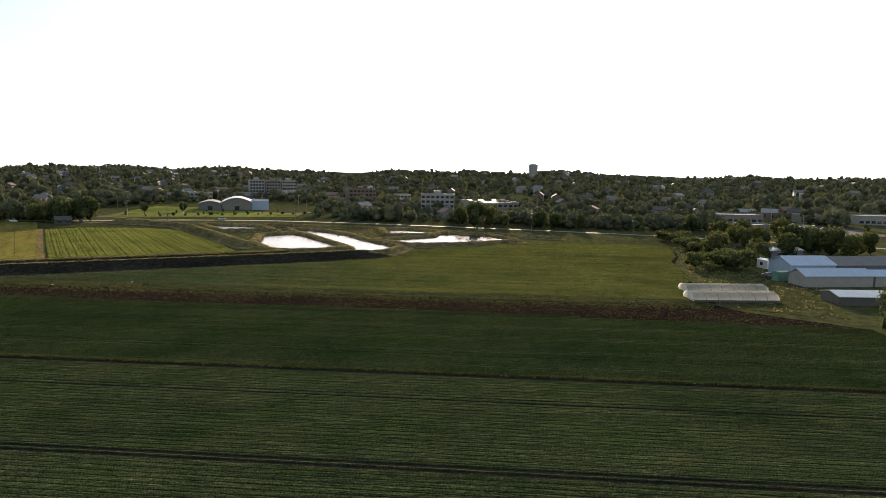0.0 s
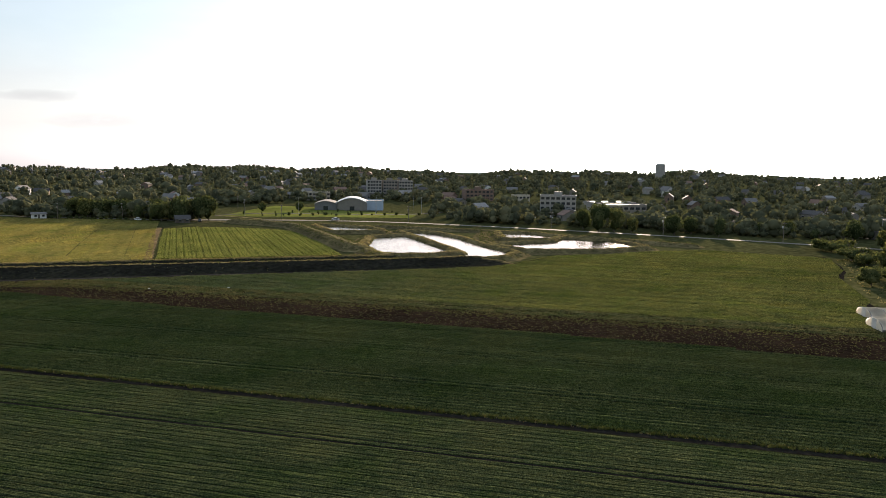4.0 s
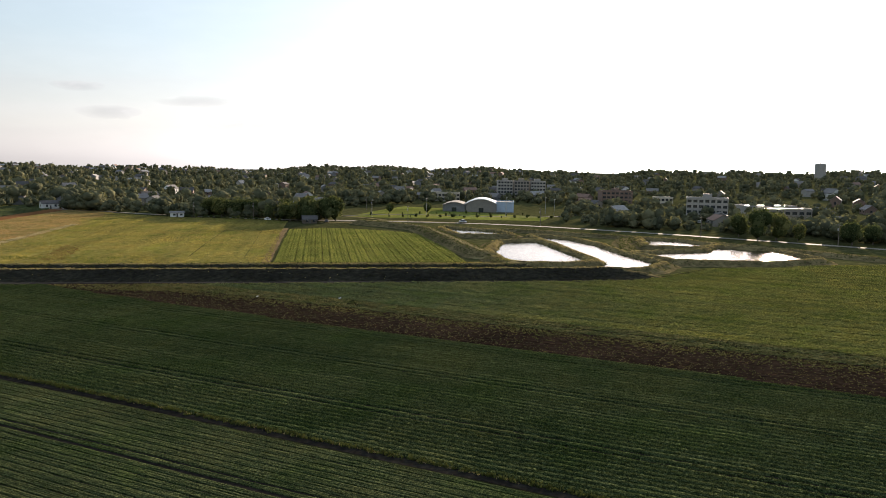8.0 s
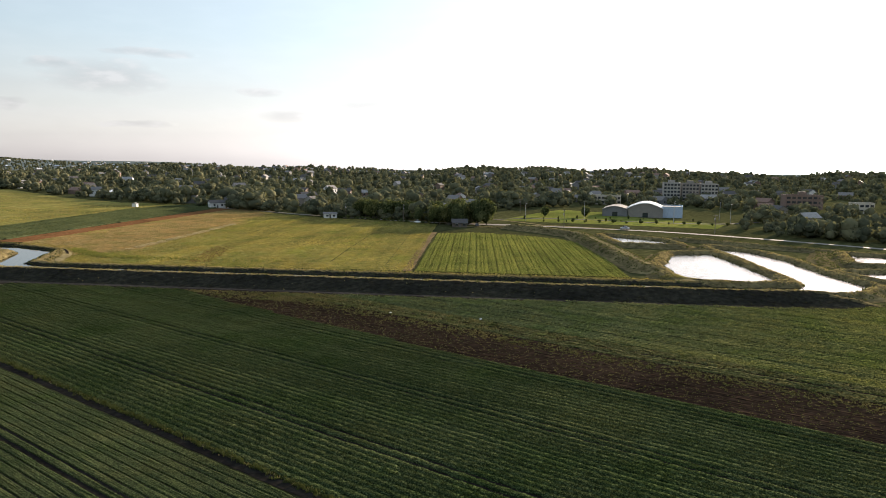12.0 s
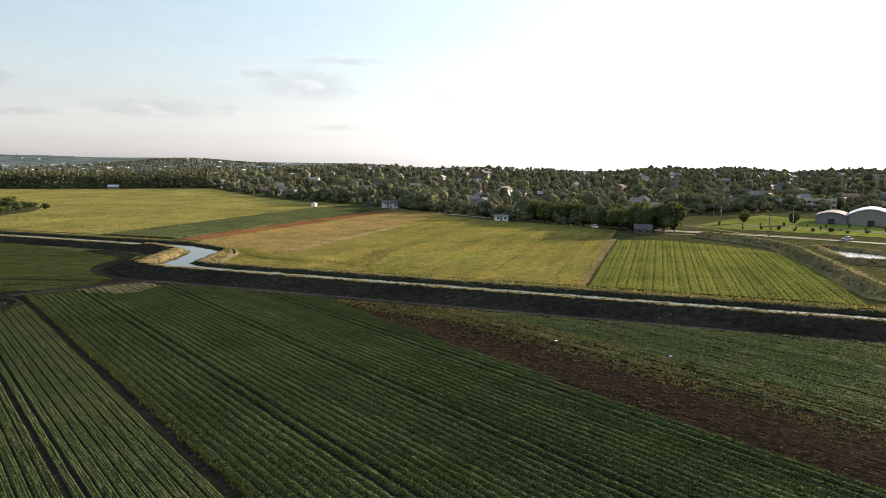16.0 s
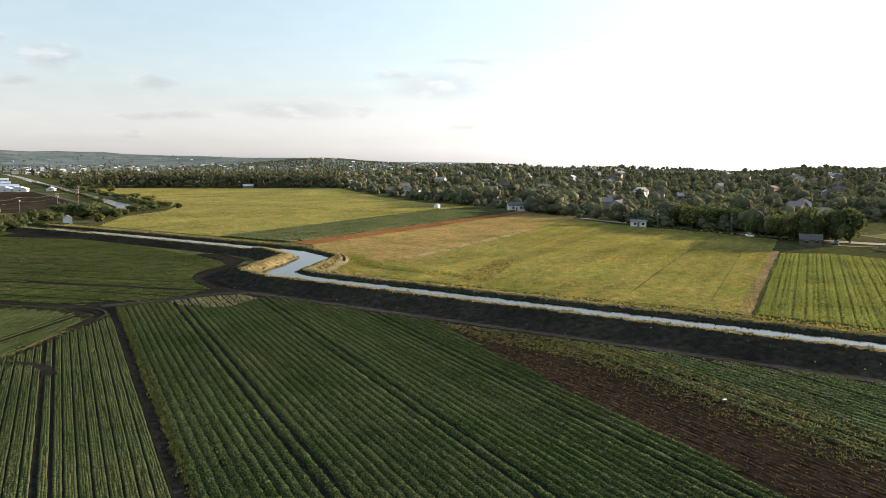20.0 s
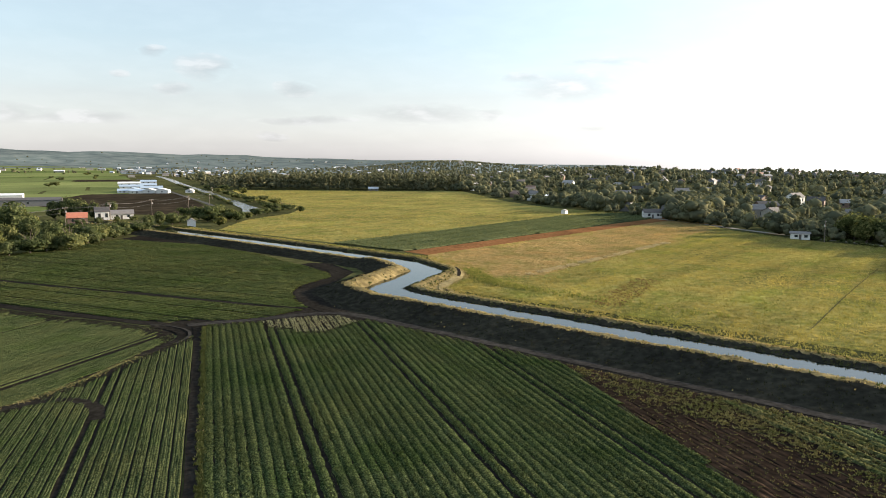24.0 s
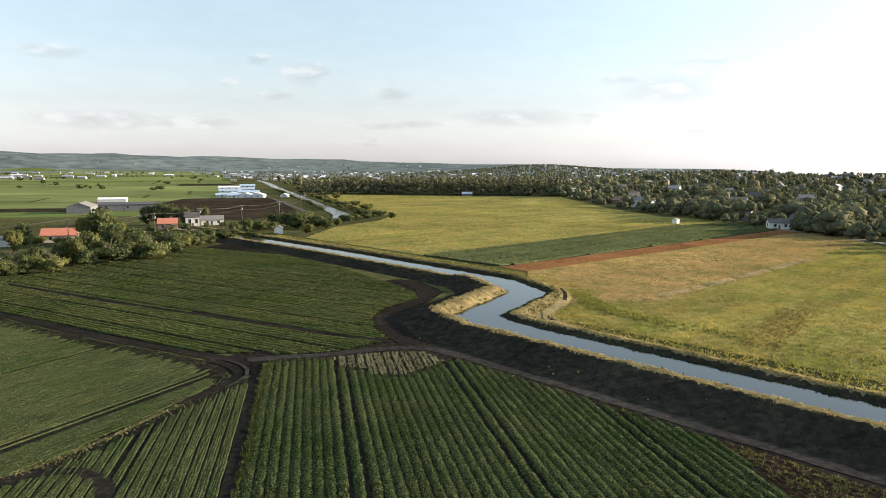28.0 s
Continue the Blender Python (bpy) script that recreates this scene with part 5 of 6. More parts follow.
PALE_POLY = [(117.3, 213.9), (126.8, 215.4), (132, 214.4), (134.7, 208.7), (132.6, 206.5), (130.2, 204.7), (127.7, 202.2), (122.5, 203.2), (122.3, 206.2), (118.2, 208.5)]
sheet("field_withered", PALE_POLY, M["soil"], "soil under withered rows", 0.01)
crop_leaves("withered_leaves", PALE_POLY, 0, beds(117, 136, 0.565, 2, ()), 0.6, 15.0, 0.22, M["pale"], "pale withered vegetable leaves in rows")
crop_rows("brown_clods", F_BROWN, 0, [153.0 + 0.75 * k + 0.12 * math.sin(k * 2.7) for k in range(19)], 0.6, 0.014, 0.8, M["brown"], "ridged bare brown soil", 0.5)
hay_xy = scatter(F_HAY, 72000, 2)
drift = 5.0 * np.sin(hay_xy[:, 0] * 0.11 + hay_xy[:, 1] * 0.05) + np.random.default_rng(4).normal(0, 3.0, len(hay_xy))
in_tan = inside(F_TAN, hay_xy[:, 0] - drift * 0.6, hay_xy[:, 1] + drift * 0.8)
tufts("stubble", hay_xy[in_tan], 0.02, 0.22, M["stubble"], "dry tan stubble", 4, 1.2, category="stubble")
tufts("hay_grass", hay_xy[~in_tan], 0.0, 0.28, M["haygrass"], "standing ripe hay grass", 3, 1.6, category="hay")
tufts("far_hay_grass", scatter(F_FAR, 22000, 3), 0.0, 0.42, M["haygrass"], "ripe hay grass of the far field", 4, 1.5, category="hay")


# weeds darkened in colour to stand in for the slope's shade
M["rank"] = leafy("rank_leaves_shade_painted", (0.013, 0.0155, 0.01), (0.029, 0.031, 0.019), (0.056, 0.057, 0.036), 1.0, 0.06, 0.15)


FAR_TRACK = [(87, 431), (128, 360), (169, 289), (175, 268), (171, 252), (160, 238), (163, 224), (208, 145.5), (252, 69)]


def bank_tufts():
    g = np.random.default_rng(9)
    c = g.uniform((48, -40), (366, 468), (330000, 2))
    d = water_gap(c[:, 0], c[:, 1])
    h = bank_height(c[:, 0], c[:, 1])
    c, d, h = [q[line_dist(FAR_TRACK, c[:, 0], c[:, 1]) > 1.1] for q in (c, d, h)]
    near = near_side(c[:, 0], c[:, 1])
    ok = (h > 0.35) & (d > 0.1)
    water_side = ok & ~near & (d < 2.7) & (c[:, 0] < 244)
    crest = ok & ~water_side & (d < 4.8) & (h > np.where(c[:, 0] > 246, 0.9, np.where(near, 1.0, 0.9))) & (g.random(len(c)) < np.interp(c[:, 0], [170, 205, 240, 250], [0.9, 0.5, 0.5, 0.85]))
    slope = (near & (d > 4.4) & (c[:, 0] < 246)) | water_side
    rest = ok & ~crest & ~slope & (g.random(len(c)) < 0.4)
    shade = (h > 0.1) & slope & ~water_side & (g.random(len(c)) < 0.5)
    pick = c[water_side]
    tufts("bank_rushes", pick, bank_height(pick[:, 0], pick[:, 1]), 0.24, M["weeds"], "dark rushes and weeds on the water side of the bank", 9, 1.2, category="weeds", broad=0.16)
    pick = c[crest]
    tufts("crest_grass", pick, bank_height(pick[:, 0], pick[:, 1]), 0.22, M["drygrass"], "dry seeding grass along the crest of the dikes", 9, 1.5, broad=0.15)
    pick = c[rest]
    tufts("bank_weeds", pick, bank_height(pick[:, 0], pick[:, 1]), 0.36, M["weeds"], "rough green weeds on the banks of the dikes", 4, 1.0, category="weeds")
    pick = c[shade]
    tufts("slope_weeds", pick, bank_height(pick[:, 0], pick[:, 1]), 0.22, M["rank"], "rank weeds on the dike slope, its shade put into their dark colour", 4, 1.2, category="weeds")


bank_tufts()


def beside(line, lo, hi, count, seed):
    """Points along a line, to its left by lo to hi metres."""
    g = np.random.default_rng(seed)
    p = resample(np.asarray(line, float), 1.0)
    d = np.gradient(p, axis=0)
    d /= np.linalg.norm(d, axis=1)[:, None]
    k = g.integers(0, len(p), count)
    return p[k] + np.stack([-d[k, 1], d[k, 0]], -1) * g.uniform(lo, hi, (count, 1)) + g.normal(0, 0.4, (count, 2))


edge_xy = beside(FAR_TRACK, 1.6, 8.5, 7000, 41)
tufts("hay_edge_grass", edge_xy, np.maximum(bank_height(edge_xy[:, 0], edge_xy[:, 1]), 0), 0.26, M["haygrass"], "tall hay grass along the edge of the far bank", 4, 1.4, category="hay")
farm_xy = beside([(58, 388), (68, 398), (80, 412), (98, 428)], -3.5, 3.5, 2600, 42)
tufts("farm_bank_grass", farm_xy, np.maximum(bank_height(farm_xy[:, 0], farm_xy[:, 1]), 0), 0.5, M["weeds"], "tall green grass on the bank beside the farm", 6, 1.3)

M["stripe"] = earth("bare_brown_headland", (0.11, 0.08, 0.045), (0.17, 0.125, 0.07), (0.24, 0.185, 0.11), 0.8, 0.06)
M["drystraw"] = earth("dry_trodden_grass", (0.15, 0.125, 0.065), (0.22, 0.185, 0.1), (0.3, 0.26, 0.15), 1.0, 0.1)
M["hay_rut"] = earth("trodden_hay", (0.07, 0.066, 0.028), (0.105, 0.098, 0.042), (0.145, 0.135, 0.062), 0.9, 0.08)
M["rust"] = leafy("rusty_dock_seed_heads", (0.12, 0.08, 0.04), (0.165, 0.115, 0.058), (0.21, 0.15, 0.078), 1.0, 0.1)
rust = beside([(188, 208), (200, 219), (216, 234)], -3.5, 3.5, 520, 51)
tufts("rusty_weeds", rust, 0.0, 0.28, M["rust"], "rusty brown weeds among the hay", 5, 1.0, category="weeds")
M["lush"] = leafy("lush_green_weeds", (0.1, 0.112, 0.034), (0.165, 0.172, 0.052), (0.24, 0.235, 0.084), 0.9, 0.08)
lush_xy = beside([(177.5, 266), (176, 250), (177, 238), (186, 222), (205, 190)], -2.5, 2.5, 900, 52)
lush_xy = lush_xy[np.random.default_rng(53).random(len(lush_xy)) < np.interp(lush_xy[:, 1], [190, 225, 240], [0.12, 0.3, 1.0])]
tufts("lush_weeds", lush_xy, 0.05, 0.45, M["lush"], "lush green weeds at the corner of the hay field", 6, 1.4, category="weeds")
pale_xy = scatter([(131, 221), (135, 232), (150, 206), (186, 144), (214, 96), (206, 96), (160, 176), (138, 214)], 22, 54)
tufts("slope_flowers", pale_xy, np.maximum(bank_height(pale_xy[:, 0], pale_xy[:, 1]), 0.05), 0.2, M["drygrass"], "scattered pale dry weeds on the dark slope", 5, 0.8, category="weeds")
tip_xy = scatter([(159, 171), (167, 157), (177, 140), (177, 122), (168, 134), (159, 155)], 1000, 55)
tufts("tip_weeds", tip_xy, 0.0, 0.19, M["leaf_weedy"], "rank weeds covering the tip of the bare strip", 8, 1.8, 1.0, category="weeds", broad=0.45)
border_xy = beside([(78, 169.5), (84.2, 174.4), (88, 178.8), (92, 184.4), (94.6, 189.2), (98.2, 195.2)], -0.5, 0.5, 300, 63)
tufts("border_grass", border_xy, 0.0, 0.13, M["drygrass"], "thin dry grass on the border between two crops", 4, 0.8)
# stripe of reddish soil between the hay and the bright crop, and wheel marks in the hay
ribbon("field_stripe", [(215.5, 149), (262, 181.5), (309, 213.5)], 2.6, M["stripe"], "bare reddish strip between two fields", 0.06)
ribbon("far_bank_track", FAR_TRACK, 2.7, M["drystraw"], "pale worn track on the far bank of the canal", 0.1, on_bank=True)
ribbon("far_bank_rut", FAR_TRACK, 1.0, M["track"], "dark wheel rut along the far bank", 0.135, on_bank=True)
for lo, hi, seed in ((-2.4, -1.2, 61), (0.8, 1.7, 62)):
    gold_xy = beside(FAR_TRACK, lo, hi, 4200, seed)
    tufts("golden_grass", gold_xy, np.maximum(bank_height(gold_xy[:, 0], gold_xy[:, 1]), 0.05), 0.22, M["drygrass"], "golden dry grass along the track on the far bank", 7, 1.0, broad=0.18)
for pts in ([(212, 177), (250, 204), (290, 231)], [(221, 162), (262, 191.5), (300, 219)]):
    ribbon("hay_wheel_marks", pts, 0.34 if pts[0][0] == 212 else 0.2, M["hay_rut"], "trodden wheel marks through the hay", 0.16)
M["cut"] = leafy("pale_cut_straw_stalks", (0.28, 0.23, 0.14), (0.4, 0.335, 0.21), (0.52, 0.45, 0.3), 1.0, 0.1, 0.2)
straw_xy = beside([(191, 252), (204, 260), (222, 272), (240, 284), (272, 306)], -0.9, 0.9, 5200, 43)
straw_xy = straw_xy[np.sin(straw_xy[:, 0] * 0.35) + np.sin(straw_xy[:, 0] * 0.93 + 1) + np.random.default_rng(3).normal(0, 0.6, len(straw_xy)) > -0.2]
tufts("straw_streak", straw_xy, 0.06, 0.36, M["cut"], "pale streak of cut straw through the hay", 5, 1.5, 0.9, category="straw")
ribbon("dirt_lane_corner", [(338, 219.5), (349, 205), (360, 199.5), (373.5, 197), (376, 180), (379, 160)], 2.6, M["drystraw"], "pale dirt lane from the cottage to the road", 0.075)
ribbon("dirt_lane_park", [(392, 250), (386, 234), (380.7, 215), (373.5, 197)], 2.6, M["drystraw"], "pale dirt lane along the park", 0.08)
ribbon("dike_track", [(349, 197), (344, 177), (336, 157), (300, 127.8), (262, 97)], 1.8, M["drystraw"], "pale worn track along the crest of the dike", 0.1, on_bank=True)
sheet("park_lawn", [(384, 228), (388, 205), (401, 168), (412, 124), (440, 128), (455, 180), (478, 206), (484, 246), (440, 240)], M["lawn"], "mown park lawn sloping up from the road", 0.04, "lawn")
ribbon("park_path", [(384, 232), (405, 225), (418, 205), (425, 165), (440, 130), (470, 120)], 3.0, M["asphalt"], "grey path across the park lawn", 0.09, "path")
ribbon("edge_road", [(300, 440), (335, 430), (340, 380), (337, 330), (342, 280), (348, 240), (366, 205)], 4.0, M["gravel"], "pale gravel lane along the tree line", 0.05, "road")
YARD_LANE = [(300, -63), (268, -61.5), (247.5, -55), (231.6, -52.1), (211.9, -50.6), (192.4, -50.2), (173, -48)]
ribbon("yard_lane", YARD_LANE, 3.2, M["track"], "dark dirt lane along the edge of the crop", 0.05, "track")
sheet("parking_lot", [(395, -90), (440, -112), (430, -190), (370, -190), (352, -120)], M["asphalt"], "grey asphalt car park behind the barns", 0.05, "pavement")
sheet("yard_rough", [(172, -46), (195, -48.5), (212, -55), (250, -58), (296, -67), (330, -120), (300, -190), (120, -190), (100, -80), (158, -73)], M["ground"], "rough grass round the farm yard", 0.0, "ground")

YARD = [(172, -46), (195, -48.5), (212, -55), (250, -58), (296, -67), (330, -120), (300, -190), (120, -190), (100, -80), (158, -73)]
yard_xy = scatter(YARD, 9000, 14)
yard_xy = yard_xy[line_dist(YARD_LANE, yard_xy[:, 0], yard_xy[:, 1]) > 2.2]
yard_xy = yard_xy[yard_xy[:, 1] > -80 - 0.25 * (yard_xy[:, 0] - 180)]
tufts("yard_weeds", yard_xy[np.arange(len(yard_xy)) % 2 > 0], 0.0, 0.32, M["weeds"], "rank green weeds round the farm yard", 6, 1.4, category="weeds")
tufts("yard_grass", yard_xy[::2], 0.0, 0.3, M["drygrass"], "dry tall grass round the farm yard", 5, 1.2)

# the wide river reach beyond the pump house, and the road beside it
sheet("river_water", [(126.5, 519), (128, 550), (122.4, 616), (113.5, 700), (100, 800), (79.5, 970), (34, 1400), (2, 1640), (12, 1640), (45, 1400), (86, 1010), (107, 840), (120, 716), (127.6, 650), (135, 582), (140.5, 538), (133, 516)], M["pond"], "wide reach of canal water among bushes", 0.14, "water")
ribbon("river_road", [(112, 470), (117, 510), (114, 557), (107, 618), (94, 700), (76, 806), (50, 1000), (-10, 1400)], 3.6, M["asphalt"], "grey road beside the wide canal", 0.08, "road")

# ---- trees that stand apart ----
LEFT_TREES = [(10, 387, 11), (13, 370, 9), (37, 343, 7), (42, 338, 9), (40, 357, 9), (28, 404, 12), (36, 392, 15), (45, 372, 11), (56, 344, 7), (40, 402, 9),
              (54, 362, 9.5), (58, 354, 9), (32, 490, 10), (38, 492, 12.5), (44, 489, 11.5), (51, 487, 10.5), (74, 400, 6), (55, 520, 8.5), (82, 418, 7), (86, 438, 7), (34, 331, 7)]
g_hedge = random.Random(12)
HEDGE = [(31.9, 309.6), (33.6, 316.4), (35.8, 322.5), (38.2, 333.9), (40.8, 346.6), (43.8, 360.9), (49, 369.9), (53.7, 383.4), (60.2, 392.2), (67.8, 397.1), (74.9, 409.2)]
for (xa, ya), (xb, yb) in zip(HEDGE, HEDGE[1:]):
    for q in (0.1, 0.4, 0.7):
        bush(xa + (xb - xa) * q - g_hedge.uniform(1, 3.5), ya + (yb - ya) * q + g_hedge.uniform(0.5, 3), g_hedge.uniform(3, 6.2), g_hedge.uniform(1.0, 1.4))
for x, y, h in [(20, 396, 3.4), (11, 399, 3.8), (27, 401, 4.2), (5, 402, 3), (50, 450, 3.2), (57, 455, 3.6), (64, 467, 3), (71, 471, 2.8), (42, 449, 3.4), (78, 478, 2.6), (33, 412, 4.5)]:
    bush(x, y, h, 1.2)
for x, y, h in LEFT_TREES:
    tree(x, y, h, label="leafy green tree in the row beside the farm houses", group="trees by the farm houses")
LEFT_SHRUBS = [(28, 328, 5), (41, 322, 5), (52, 340, 6), (62, 349, 6.5), (65, 369, 7), (69, 377, 6), (69, 397, 6), (80, 406, 5), (91, 443, 6), (94, 448, 5), (22, 318, 5),
               (47, 335, 5), (58, 347, 4.5), (67, 362, 4.5), (72, 381, 4.5), (75, 390, 4)]
for x, y, h in LEFT_SHRUBS:
    bush(x, y, h)
for x, y, h in [(107, 456, 8.6), (113, 464, 8.5), (117, 464, 6.4), (121, 453, 5.7), (112, 428, 5), (133, 492, 4.5), (147, 527, 4.5), (152, 541, 4.3), (156, 535, 3.9),
                (160, 515, 4.0), (148, 648, 4.4), (152, 598, 4.8), (137, 773, 6.5), (123, 867, 6.2), (144, 560, 4), (140, 500, 4), (103, 470, 6), (98, 490, 6), (127, 470, 4)]:
    bush(x, y, h, 1.4)
for x, y, h in [(142, -74, 11), (262, -74, 10.5), (298, -95, 9), (270, -89, 6), (259, -90, 7), (283, -108, 12), (274, -118, 12.5), (278, -114, 12), (283, -137, 10), (326, -122, 7),
                (138, -80, 9), (312, -108, 8), (330, -100, 9)]:
    tree(x, y, h, label="dark green tree beside the farm yard", group="trees by the farm yard")
tree(310, -148, 10, 6, 0.8, label="narrow dark tree beside the car park", group="trees by the farm yard")
for x, y, h in [(241, -69, 5.2), (234, -71, 7.5), (293, -71, 5.3), (237, -61, 5.3), (319, -71, 4.7), (250, -66, 4), (226, -63, 3), (280, -72, 4.5)]:
    bush(x, y, h)
for x, y, h in [(346, 234, 11.5), (346, 226, 13.5), (351, 220, 14.5), (355, 217, 13.5), (342, 236, 10.5), (350, 230, 13), (358, 224, 12), (345, 242, 10), (344, 252, 9)]:
    tree(x, y, h, label="broad dense tree at the corner of the hay field", group="trees at the field corner")
g_yard = random.Random(23)
for k in range(9):
    bush(g_yard.uniform(244, 332), g_yard.uniform(-84, -68), g_yard.uniform(2.4, 5.2), g_yard.uniform(1.0, 1.4))
for k in range(15):
    tree(g_yard.uniform(262, 345), g_yard.uniform(-132, -92), g_yard.uniform(6.5, 11.5), None, g_yard.uniform(0.9, 1.2), label="dark green tree beside the farm yard", group="trees by the farm yard")
g_row = random.Random(17)
for k in range(17):
    u = k / 16
    tree(339 + 13 * u + g_row.uniform(4, 16), 292 - 62 * u + g_row.uniform(-2, 2), g_row.uniform(7.5, 11.5), None, g_row.uniform(1.1, 1.4), label="broad dark tree in the row behind the lane", group="trees behind the lane")
for k in range(22):
    u = k / 21
    bush(334.5 + 6 * u + g_row.uniform(-1, 1.5), 300 - 58 * u, g_row.uniform(0.9, 2.2), 1.3)
for x, y, h in [(424, 224, 6.4), (438, 205, 6.8), (366, 17, 14.5), (372, 10, 12), (366, -17, 10.5), (364, -36, 10), (372, 2, 7.5), (376, -67, 8.5), (374, -55, 7), (379, -47, 6.5),
                (368, -76, 5), (370, -92, 9.5), (380, 25, 11), (374, -25, 9)]:
    tree(x, y, h, label="dark leafy tree beside the gravel road", group="trees by the road")
for k in range(14):
    bush(392 + 3.2 * k + (k % 3), 206 - 6.2 * k, 1.4 + 0.5 * (k % 3), 0.8)

for k in range(16):
    tree(398 + (k % 8) * 6.5 + (k * 7 % 5), 196 - (k % 8) * 7 + (k // 8) * 26, 1.3 + (k % 3) * 0.5, 5, 0.7, label="young tree planted in the park lawn", group="park saplings")


def lamp_post(x, y, high):
    e = thing("lamp_post", x, y, float(land(x, y)), 0, "tall grey steel lamp post beside the park", "lamp post", "lamp posts")
    bm = bmesh.new()
    bmesh.ops.create_cone(bm, cap_ends=True, segments=8, radius1=0.14, radius2=0.08, depth=high)
    bmesh.ops.translate(bm, verts=bm.verts[:], vec=(0, 0, high / 2))
    part("post", bm, M["steel"], e)
    part("arm", bm_box(-0.05, 1.6, -0.05, 0.05, high, high + 0.1), M["steel"], e)
    part("lamp_head", bm_box(1.2, 1.9, -0.16, 0.16, high - 0.12, high - 0.01, 0.04), M["grey"], e)


for x, y, h in [(432, 152, 10), (455, 160, 10), (418, 196, 10), (390, 216, 9), (448, 128, 10), (470, 140, 10), (400, -112, 9), (425, -150, 9), (380, -150, 9)]:
    lamp_post(x, y, h)
# scrub on both banks of the wide reach
g_scrub = random.Random(31)
for k in range(30):
    u = k / 29
    y = 520 + 400 * u ** 1.4
    xr = float(np.interp(y, [512, 600, 710, 840, 1010], [144, 134, 123, 107, 87]))
    bush(xr + g_scrub.uniform(4, 10), y + g_scrub.uniform(-4, 4), g_scrub.uniform(2.2, 4.6), g_scrub.uniform(1.2, 1.8))
for k in range(84):
    y = 600 + 440 * (k / 83) ** 1.3
    xl = float(np.interp(y, [550, 616, 700, 800, 970, 1040], [128, 122.4, 113.5, 100, 79.5, 72]))
    bush(xl - g_scrub.uniform(0.5, 2.5), y + g_scrub.uniform(-3, 3), g_scrub.uniform(1.4, 2.8), g_scrub.uniform(1.0, 1.5))

# ---- farm yard by the greenhouses ----
def shed_roof(x, y, turn, lx, ly, h0, h1, wall, roof, label, name="barn", ribs=0):
    """A lean-to or low gable shed with a corrugated roof."""
    e = gable_house(x, y, turn, lx, ly, h0, h1, wall, roof, label, name, 0.35, 0, category="barn")
    for k in range(ribs):
        xx = -lx / 2 + (k + 0.5) * lx / ribs
        for sgn in (-1, 1):
            b = ly / 2
            L = math.hypot(b, h1)
            part("roof_rib", bm_box(-0.05, 0.05, -L / 2, L / 2, 0, 0.06), roof, e, "", pose(xx, sgn * b / 2, h0 + h1 / 2 + 0.2, -sgn * math.degrees(math.atan2(h1, b))))
    return e


shed_roof(224.5, -89, -78.5, 14, 12, 4.0, 2.0, M["blue"], M["blue"], "pale blue metal barn with a shallow gable roof", ribs=8)
shed_roof(228.8, -109, -78.5, 26, 12, 3.9, 1.9, M["grey"], M["roof_grey"], "grey barn with a dark ribbed roof", ribs=16)
shed_roof(208, -90.5, -78.5, 20, 8, 3.0, 1.5, M["concrete"], M["blue"], "low block barn with a pale blue metal roof", ribs=10)
shed_roof(211.6, -108, -78.5, 14, 7.5, 2.9, 1.2, M["concrete"], M["blue"], "low lean-to barn with a faded blue roof", ribs=8)
shed_roof(181.5, -95, -85, 33, 8.5, 2.1, 0.8, M["door"], M["roof_white"], "low open shed roofed with translucent sheets", ribs=22)
gable_house(214, -79.5, -68, 4.5, 2.6, 2.4, 0.2, M["green_paint"], M["green_paint"], "green storage container beside the barn", "storage_container", 0.02, 0, category="container")
gable_house(240, -84, 20, 5, 3, 2.6, 0.4, M["white"], M["roof_white"], "white utility trailer in the yard", "trailer", 0.1, 1, category="trailer")
gable_house(268, -98, -68, 14, 8, 3.2, 0.8, M["grey"], M["roof_metal"], "flat grey workshop behind the barn", "workshop", 0.3, 2, category="building")

# ---- houses and farms ----
gable_house(15, 412, 8, 13, 8.5, 2.8, 2.4, M["cream"], M["roof_red"], "bungalow with a terracotta roof among trees", chimney=True)
gable_house(47, 461, 8, 8.5, 7, 3.2, 2.2, M["brick"], M["roof_red"], "small house with an orange-red roof", chimney=True)
gable_house(56, 476, 10, 6.5, 6.5, 5.0, 2.0, M["white"], M["roof_dark"], "two-storey white house with a dark roof")
gable_house(64, 488, 8, 11, 6, 2.8, 1.8, M["white"], M["roof_grey"], "white bungalow with a grey roof by the road")
gable_house(0, 396, 15, 5, 4, 2.6, 1.2, M["white"], M["roof_grey"], "small white garden shed", "garden_shed", 0.2, 0, category="shed")
gable_house(22, 340, 60, 4.5, 2.2, 2.0, 0.25, M["white"], M["roof_white"], "white caravan parked among the trees", "caravan", 0.05, 1, category="caravan")
gable_house(-4, 388, 10, 8, 6, 2.6, 1.3, M["concrete"], M["roof_grey"], "low pale outbuilding behind the trees", "outbuilding", 0.2, 1, category="building")
gable_house(-31, 600, 95, 24, 14, 4.2, 2.6, M["grey"], M["roof_grey"], "large grey barn with a pitched roof", "barn", 0.4, 0, category="barn")
gable_house(-8, 622, 5, 40, 12, 4.2, 1.4, M["grey"], M["roof_dark"], "long low grey livestock barn", "barn", 0.4, 3, category="barn")
gable_house(-49, 745, 5, 22, 10, 2.2, 1.4, M["white"], M["roof_white"], "white farm shed in the marsh", "barn", 0.3, 0, category="barn")
